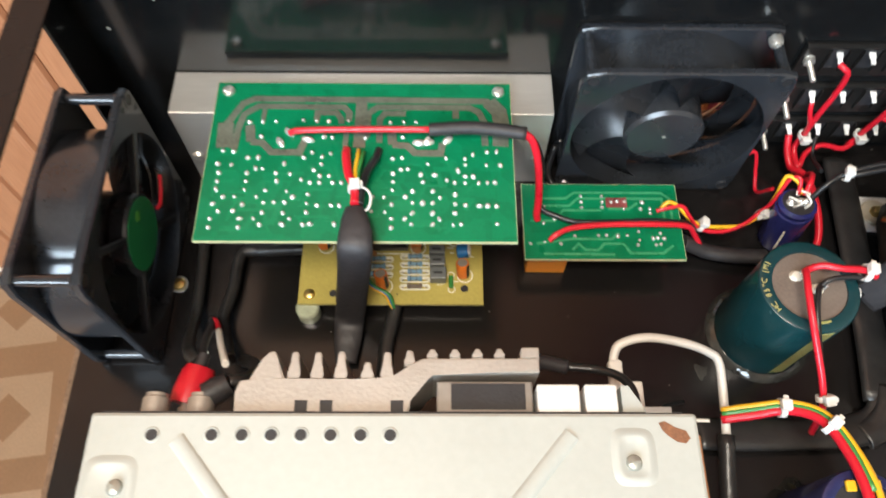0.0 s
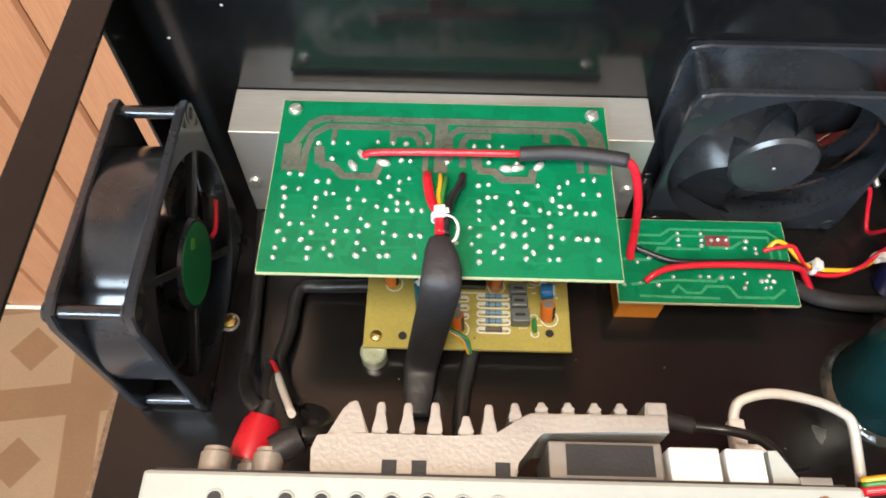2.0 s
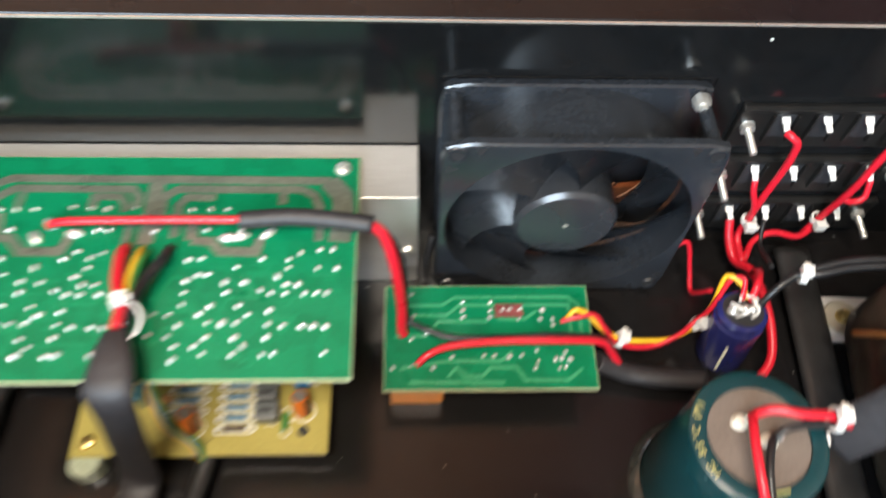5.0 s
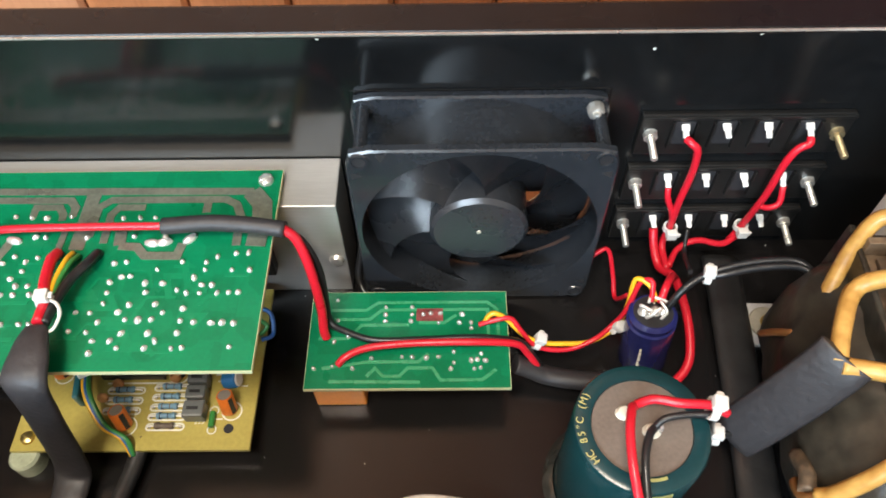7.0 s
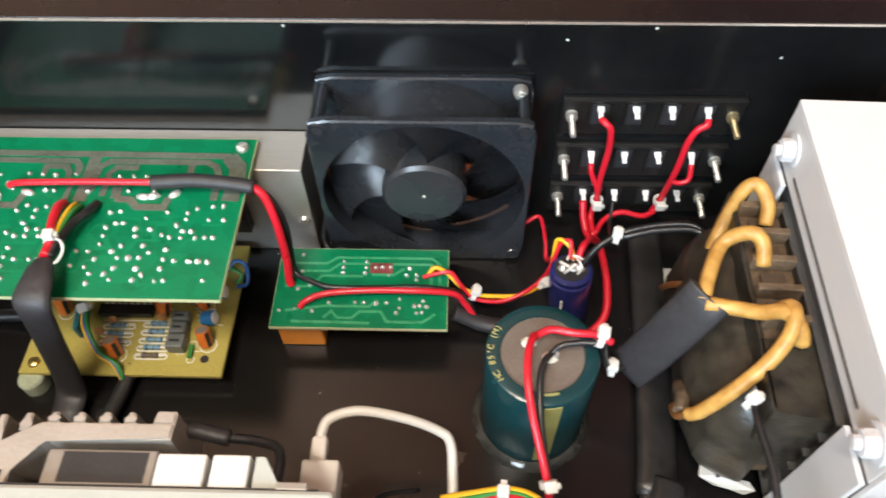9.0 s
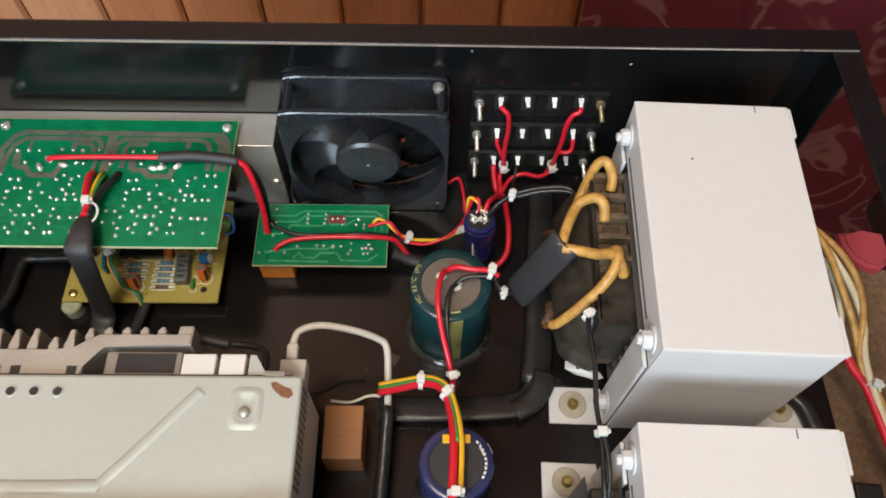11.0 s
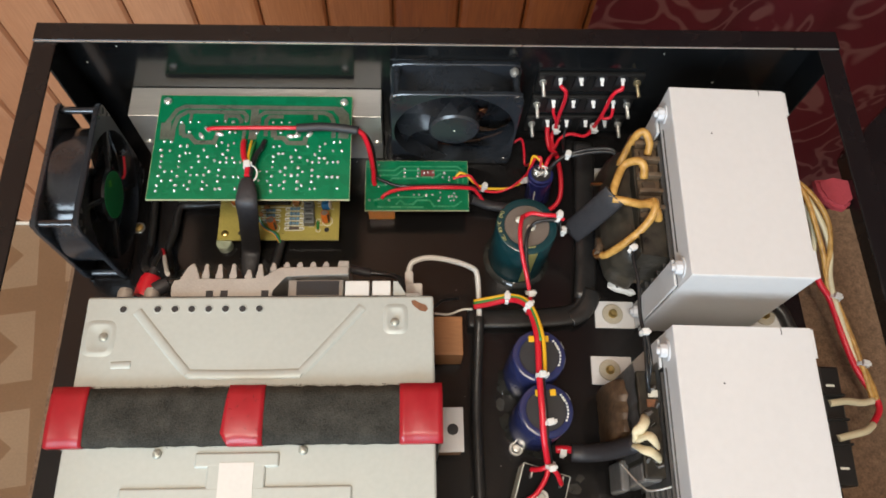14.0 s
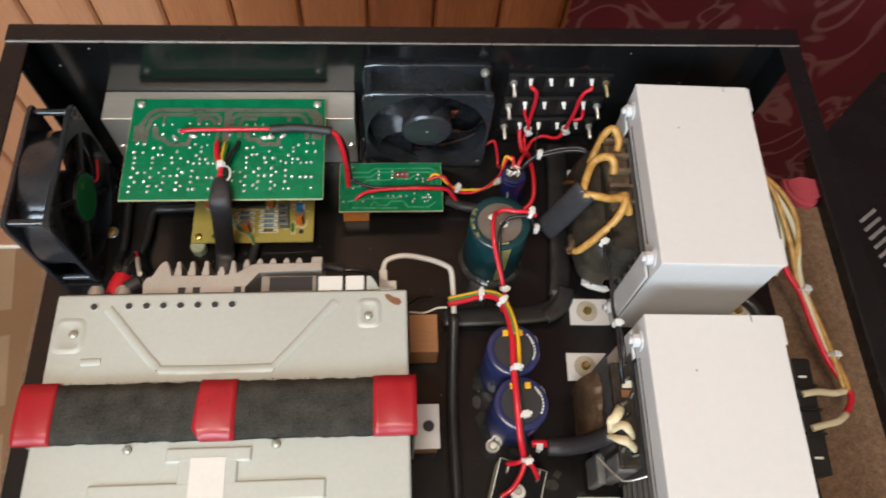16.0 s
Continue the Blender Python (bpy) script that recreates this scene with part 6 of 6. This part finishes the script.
wire([(0.2345, 0.2665, 0.0302), (0.2365, 0.271, 0.0335), (0.2405, 0.2775, 0.029), (0.2455, 0.285, 0.017)], 0.0013, RED, "red wire on the small capacitor")
wire([(0.254, 0.3058, 0.0178), (0.2525, 0.298, 0.013), (0.2505, 0.285, 0.02)], 0.0009, BLACK_WIRE, "thin black wire from a speaker terminal")
tie(0.2464, 0.3035, 0.021, 0.0026, 0, 90)
tie(0.2728, 0.3055, 0.019, 0.0026, 0, 90)
for k in (0, 1):
    wire([(0.2362, 0.2645, 0.0302), (0.2402, 0.2675, 0.0355 + 0.001 * k), (0.246, 0.2705, 0.0395), (0.251, 0.2695 + 0.002 * k, 0.042), (0.262, 0.2705 + 0.0022 * k, 0.0445), (0.2745, 0.2695 + 0.002 * k, 0.046), (0.279, 0.2645, 0.044), (0.281, 0.258, 0.038)], 0.0012, BLACK_WIRE, "black wire from the small capacitor to the transformer")
tie(0.2475, 0.2698, 0.0405, 0.0024, 75, 0)
# sleeved runs on the base plate
flat = thing("flat_sleeve", "wide black sleeve folded round a corner of the base plate", "sleeve")
part("long_run", tube([(0.2685, 0.301, 0.0045), (0.2672, 0.28, 0.0042), (0.265, 0.25, 0.0042), (0.262, 0.215, 0.0042), (0.2585, 0.187, 0.0045)], 0.0072, 14, 6, None, 0.36), SLEEVE, flat)
part("cross_run", tube([(0.2605, 0.1905, 0.0046), (0.2572, 0.182, 0.0052), (0.249, 0.1772, 0.0046), (0.23, 0.1752, 0.0044), (0.2, 0.1748, 0.0044), (0.184, 0.1752, 0.0045)], 0.0068, 14, 6, None, 0.36), SLEEVE, flat)
part("folded_corner", tube([(0.2632, 0.1925, 0.0058), (0.2602, 0.1842, 0.0066), (0.2545, 0.1775, 0.0062), (0.2475, 0.174, 0.0056)], 0.0058, 12, 6, None, 0.42), SLEEVE, flat, "creased fold of the sleeve")
# leads of the large capacitor
wire([(0.2152, 0.2222, 0.0515), (0.2138, 0.2205, 0.0548), (0.2118, 0.213, 0.0572), (0.2115, 0.2035, 0.0562), (0.2132, 0.194, 0.0515), (0.2162, 0.184, 0.044), (0.2182, 0.1765, 0.036), (0.2175, 0.1705, 0.026)], 0.00125, RED, "thick red lead arching over the large capacitor")
wire([(0.2155, 0.2225, 0.0525), (0.2195, 0.2225, 0.056), (0.226, 0.2208, 0.0572), (0.2335, 0.2203, 0.057), (0.238, 0.2185, 0.0555)], 0.00125, RED, "thick red lead from the large capacitor")
wire([(0.2196, 0.2165, 0.0515), (0.2175, 0.2135, 0.053), (0.2155, 0.207, 0.053), (0.2155, 0.196, 0.049), (0.2175, 0.184, 0.0415), (0.2192, 0.176, 0.034)], 0.0011, BLACK_WIRE, "black lead arching over the large capacitor")
wire([(0.2196, 0.2165, 0.0515), (0.2225, 0.2182, 0.0535), (0.2285, 0.2188, 0.0545), (0.234, 0.2185, 0.055)], 0.001, BLACK_WIRE, "black lead from the large capacitor")
tie(0.2342, 0.2197, 0.0563, 0.0033, 80, 10)
tie(0.2178, 0.1795, 0.0395, 0.0028, 10, 30)
wire([(0.236, 0.219, 0.054), (0.2378, 0.2212, 0.043), (0.2415, 0.2218, 0.0322), (0.249, 0.2232, 0.03)], 0.0011, BLACK_WIRE, "black lead into the sleeve")
tie(0.2423, 0.2217, 0.0306, 0.0024, 80, 0)
solo("heat_shrink", tube([(0.2478, 0.2228, 0.028), (0.2525, 0.2235, 0.039), (0.258, 0.2247, 0.0525), (0.263, 0.2265, 0.0635), (0.2658, 0.228, 0.0685)], 0.0076, 14, 6, None, 0.24, None, (-0.28, -0.48, 0.83)), SHRINK, "black heat-shrink sleeve between capacitor and transformer", "sleeve")
# varnished leads of the large transformer
wire([(0.2642, 0.2272, 0.0665), (0.2672, 0.236, 0.0682), (0.2725, 0.2462, 0.0705), (0.279, 0.2462, 0.076), (0.2825, 0.243, 0.0755), (0.2835, 0.2385, 0.07)], 0.0024, TAN_SLEEVE, "varnished tan sleeved lead looped into the transformer", "transformer_lead", "tan leads")
wire([(0.2648, 0.2265, 0.0665), (0.272, 0.2245, 0.0675), (0.2785, 0.221, 0.071), (0.2835, 0.2185, 0.0755), (0.2865, 0.214, 0.075), (0.2885, 0.2115, 0.07)], 0.0024, TAN_SLEEVE, "varnished tan sleeved lead looped into the transformer", "transformer_lead", "tan leads")
wire([(0.2835, 0.2222, 0.07), (0.2855, 0.2195, 0.0765), (0.284, 0.2125, 0.075), (0.2785, 0.2065, 0.067), (0.2705, 0.2022, 0.0565), (0.2645, 0.201, 0.0455), (0.262, 0.2018, 0.041)], 0.0023, TAN_SLEEVE, "varnished tan sleeved lead hanging off the winding", "transformer_lead", "tan leads")
wire([(0.2695, 0.2455, 0.045), (0.274, 0.2535, 0.051), (0.2788, 0.262, 0.063), (0.2822, 0.2655, 0.0735), (0.2858, 0.265, 0.0765), (0.2885, 0.2595, 0.0735), (0.288, 0.2545, 0.069)], 0.0023, TAN_SLEEVE, "varnished tan sleeved lead looped over the winding", "transformer_lead", "tan leads")
for q in (((0.262, 0.2018, 0.041), (0.2595, 0.203, 0.037), (0.2598, 0.2075, 0.034), (0.263, 0.2085, 0.033)), ((0.2675, 0.248, 0.044), (0.2648, 0.2515, 0.038), (0.264, 0.2555, 0.03))):
    wire(q, 0.0012, COPPER, "bare twisted copper end of a transformer lead", "copper_end")
wire([(0.2605, 0.2035, 0.0385), (0.2625, 0.2095, 0.0375), (0.2635, 0.2155, 0.0325)], 0.0025, BOBBIN, "brown crumpled tape on a lead end", "tape_end")
tie(0.2735, 0.1965, 0.062, 0.0026, 30, 0)
wire([(0.2735, 0.1955, 0.064), (0.2725, 0.189, 0.066), (0.2735, 0.1755, 0.066), (0.2728, 0.158, 0.064), (0.2735, 0.147, 0.064), (0.2732, 0.135, 0.0635), (0.2728, 0.1245, 0.0625), (0.2748, 0.1168, 0.056)], 0.0011, BLACK_WIRE, "black wire strung between the two transformers")
wire([(0.2738, 0.1462, 0.066), (0.2748, 0.139, 0.0655), (0.275, 0.13, 0.064), (0.2742, 0.1225, 0.0595), (0.2752, 0.118, 0.055)], 0.001, BLACK_WIRE, "black wire end into the second transformer")
tie(0.273, 0.1465, 0.0655, 0.0026, 0, 0)
# leads on the far side of the transformers
side = [(0.368, 0.254, 0.058), (0.377, 0.243, 0.061), (0.386, 0.231, 0.059), (0.3945, 0.217, 0.052), (0.3985, 0.203, 0.0445), (0.3985, 0.19, 0.038), (0.4025, 0.177, 0.032), (0.409, 0.158, 0.0265), (0.4155, 0.139, 0.022), (0.4195, 0.126, 0.0195), (0.421, 0.1185, 0.019)]
for k in range(3):
    spread = (-0.0035, 0.0, 0.002)[k]
    wire([(x + 0.0013 * math.cos(2.1 * k + i) + spread * max(0, 1 - abs(i - 3) / 2.5), y + spread * max(0, 1 - abs(i - 3) / 2.5), z + 0.0013 * math.sin(2.1 * k + i)) for i, (x, y, z) in enumerate(side)], 0.0016, (TAN_SLEEVE, CREAM_SLEEVE, TAN_SLEEVE)[k], "pale sleeved lead of the transformer's far winding", "transformer_lead", "tan leads")
wire([(0.372, 0.236, 0.05), (0.384, 0.231, 0.052), (0.39, 0.22, 0.048), (0.392, 0.207, 0.042), (0.39, 0.195, 0.037), (0.386, 0.187, 0.034)], 0.0015, CREAM_SLEEVE, "cream sleeved lead of the transformer's far winding", "transformer_lead", "tan leads")
wire([(0.389, 0.196, 0.04), (0.394, 0.185, 0.036), (0.4005, 0.1765, 0.0315), (0.4055, 0.1585, 0.0265), (0.411, 0.1415, 0.022), (0.4165, 0.13, 0.0195), (0.4225, 0.119, 0.018), (0.422, 0.112, 0.018), (0.416, 0.1045, 0.0185)], 0.0019, RED, "red wire along the transformers' far side")
tie(0.4025, 0.177, 0.033, 0.0036, -25, 0)
tie(0.4155, 0.1385, 0.0235, 0.0036, -15, 0)
wire([(0.3915, 0.1165, 0.0215), (0.401, 0.1175, 0.022), (0.411, 0.1168, 0.0205), (0.4195, 0.1182, 0.0188)], 0.0021, CREAM_SLEEVE, "cream cloth-sleeved lead on the terminal strip", "transformer_lead", "cream leads")
wire([(0.392, 0.0965, 0.0215), (0.401, 0.0985, 0.0215), (0.4095, 0.1005, 0.021), (0.4165, 0.1047, 0.0185)], 0.0021, CREAM_SLEEVE, "cream cloth-sleeved lead on the terminal strip", "transformer_lead", "cream leads")
wire([(0.37, 0.19, 0.006), (0.377, 0.184, 0.005), (0.3835, 0.1775, 0.005), (0.387, 0.165, 0.005)], 0.0042, SLEEVE, "black sleeved cable between the transformers", "sleeved_cable", category="cable")
# supply bundle over the blue capacitors
core_line = [(0.186, 0.1765, 0.0265), (0.1955, 0.177, 0.0305), (0.2065, 0.177, 0.0365), (0.2142, 0.172, 0.0425), (0.2178, 0.161, 0.0475), (0.2192, 0.1465, 0.0518), (0.2185, 0.1265, 0.0528), (0.2188, 0.1085, 0.052), (0.2195, 0.096, 0.0475), (0.2215, 0.0865, 0.0405), (0.2235, 0.0815, 0.034)]
for m, nm, off, r, stop in ((RED, "red", -0.0012, 0.0018, 11), (YELLOW, "yellow", 0.0018, 0.0011, 7), (GREEN_WIRE, "green", 0.0004, 0.001, 6), (BLACK_WIRE, "black", 0.0008, 0.0012, 11)):
    pts = []
    for i, (x, y, z) in enumerate(core_line[:stop]):
        k = min(1, max(0, (i - 1) / 4))
        pts.append((x + off * k, y + off * (1 - k), z + (0.0012 if nm in ("yellow", "green") else -0.0012 if nm == "black" else 0)))
    wire(pts, r, m, "%s supply wire bent over the blue capacitors" % nm)
for x, y, z, a in ((0.2045, 0.1772, 0.036, 85), (0.2155, 0.169, 0.0448, 40), (0.2185, 0.127, 0.054, 0), (0.2215, 0.1025, 0.0505, 10)):
    tie(x, y, z - 0.0008, 0.0036, a, 0, 0.003)
tie(0.2225, 0.0825, 0.0375, 0.003, 10, 30)
# bridge rectifier
br = thing("bridge_rectifier", "square black bridge rectifier with a pale metal edge", "rectifier", pose(0.2195, 0.0695, 0, 0, 0, -18))
part("case", box(-0.0135, 0.0135, -0.0135, 0.0135, 0, 0.021, 0.0006), WHITE_INK, br, "pale metal shell")
part("potting", box(-0.0129, 0.0129, -0.0129, 0.0129, 0.021, 0.0214), POTTING, br, "black potting")
part("washer", disc(0.0042, 0.001, 20, 0.0003, None, Matrix.Translation((0, -0.002, 0.0214))), WHITE_PLASTIC, br)
part("screw", disc(0.0019, 0.0025, 12, 0.0004, None, Matrix.Translation((0, -0.002, 0.0224))), STEEL, br)
for x, y in ((-0.0085, 0.0085), (0.0085, 0.0085), (-0.0085, -0.0085), (0.0085, -0.0085)):
    part("blade", box(x - 0.0004, x + 0.0004, y - 0.0028, y + 0.0028, 0.0214, 0.028), STEEL, br)
for q in (((0.2225, 0.0825, 0.036), (0.218, 0.081, 0.034), (0.2135, 0.0815, 0.028)), ((0.2228, 0.0818, 0.035), (0.2265, 0.0785, 0.033), (0.2295, 0.0735, 0.0275)), ((0.2222, 0.0815, 0.034), (0.22, 0.0755, 0.032), (0.215, 0.0685, 0.0285), (0.209, 0.065, 0.027))):
    wire(q, 0.0014, RED, "red wire on the bridge rectifier")
solo("heat_shrink", tube([(0.2375, 0.0908, 0.0235), (0.246, 0.09, 0.026), (0.256, 0.0898, 0.036), (0.2665, 0.0912, 0.054)], 0.0052, 12, 6, None, 0.8), SHRINK, "black heat-shrink sleeve into the second transformer", "sleeve")
wire([(0.2285, 0.0925, 0.024), (0.2335, 0.0925, 0.0245), (0.2395, 0.092, 0.0225)], 0.0022, RED, "red wire end in a heat-shrink sleeve")
tie(0.2325, 0.0905, 0.022, 0.0026, 80, 0)
sp = thing("base_screw", "steel screw and lock washer in the base plate", "screw")
part("washer", disc(0.0042, 0.0014, 20, 0.0004, None, Matrix.Translation((0.2098, 0.0964, 0))), STEEL, sp)
part("screw", lathe([(0, 0.004), (0.002, 0.0036), (0.003, 0.0014)], 14, None, Matrix.Translation((0.2098, 0.0964, 0))), STEEL, sp, smooth=True)
wire([(0.178, 0.1855, 0.012), (0.168, 0.1815, 0.02), (0.163, 0.1745, 0.03), (0.157, 0.169, 0.04)], 0.0008, BLACK_WIRE, "thin dark lead between stereo and cables")
wire([(0.163, 0.176, 0.012), (0.172, 0.1752, 0.0125), (0.18, 0.178, 0.013), (0.186, 0.1775, 0.015)], 0.0007, WHITE_WIRE, "thin bare lead behind the timber block")
# dust specks on the base plate
random.seed(77)
specks = bmesh.new()
for i in range(70):
    x, y = random.uniform(-0.02, 0.39), random.uniform(0.06, 0.31)
    s = random.uniform(0.00012, 0.00032)
    box(x, x + s, y, y + s * random.uniform(0.6, 2), 0.00005, 0.0002, 0, specks)
solo("dust", specks, WHITE_INK, "pale dust specks on the base plate", "dust", kind="stuff")
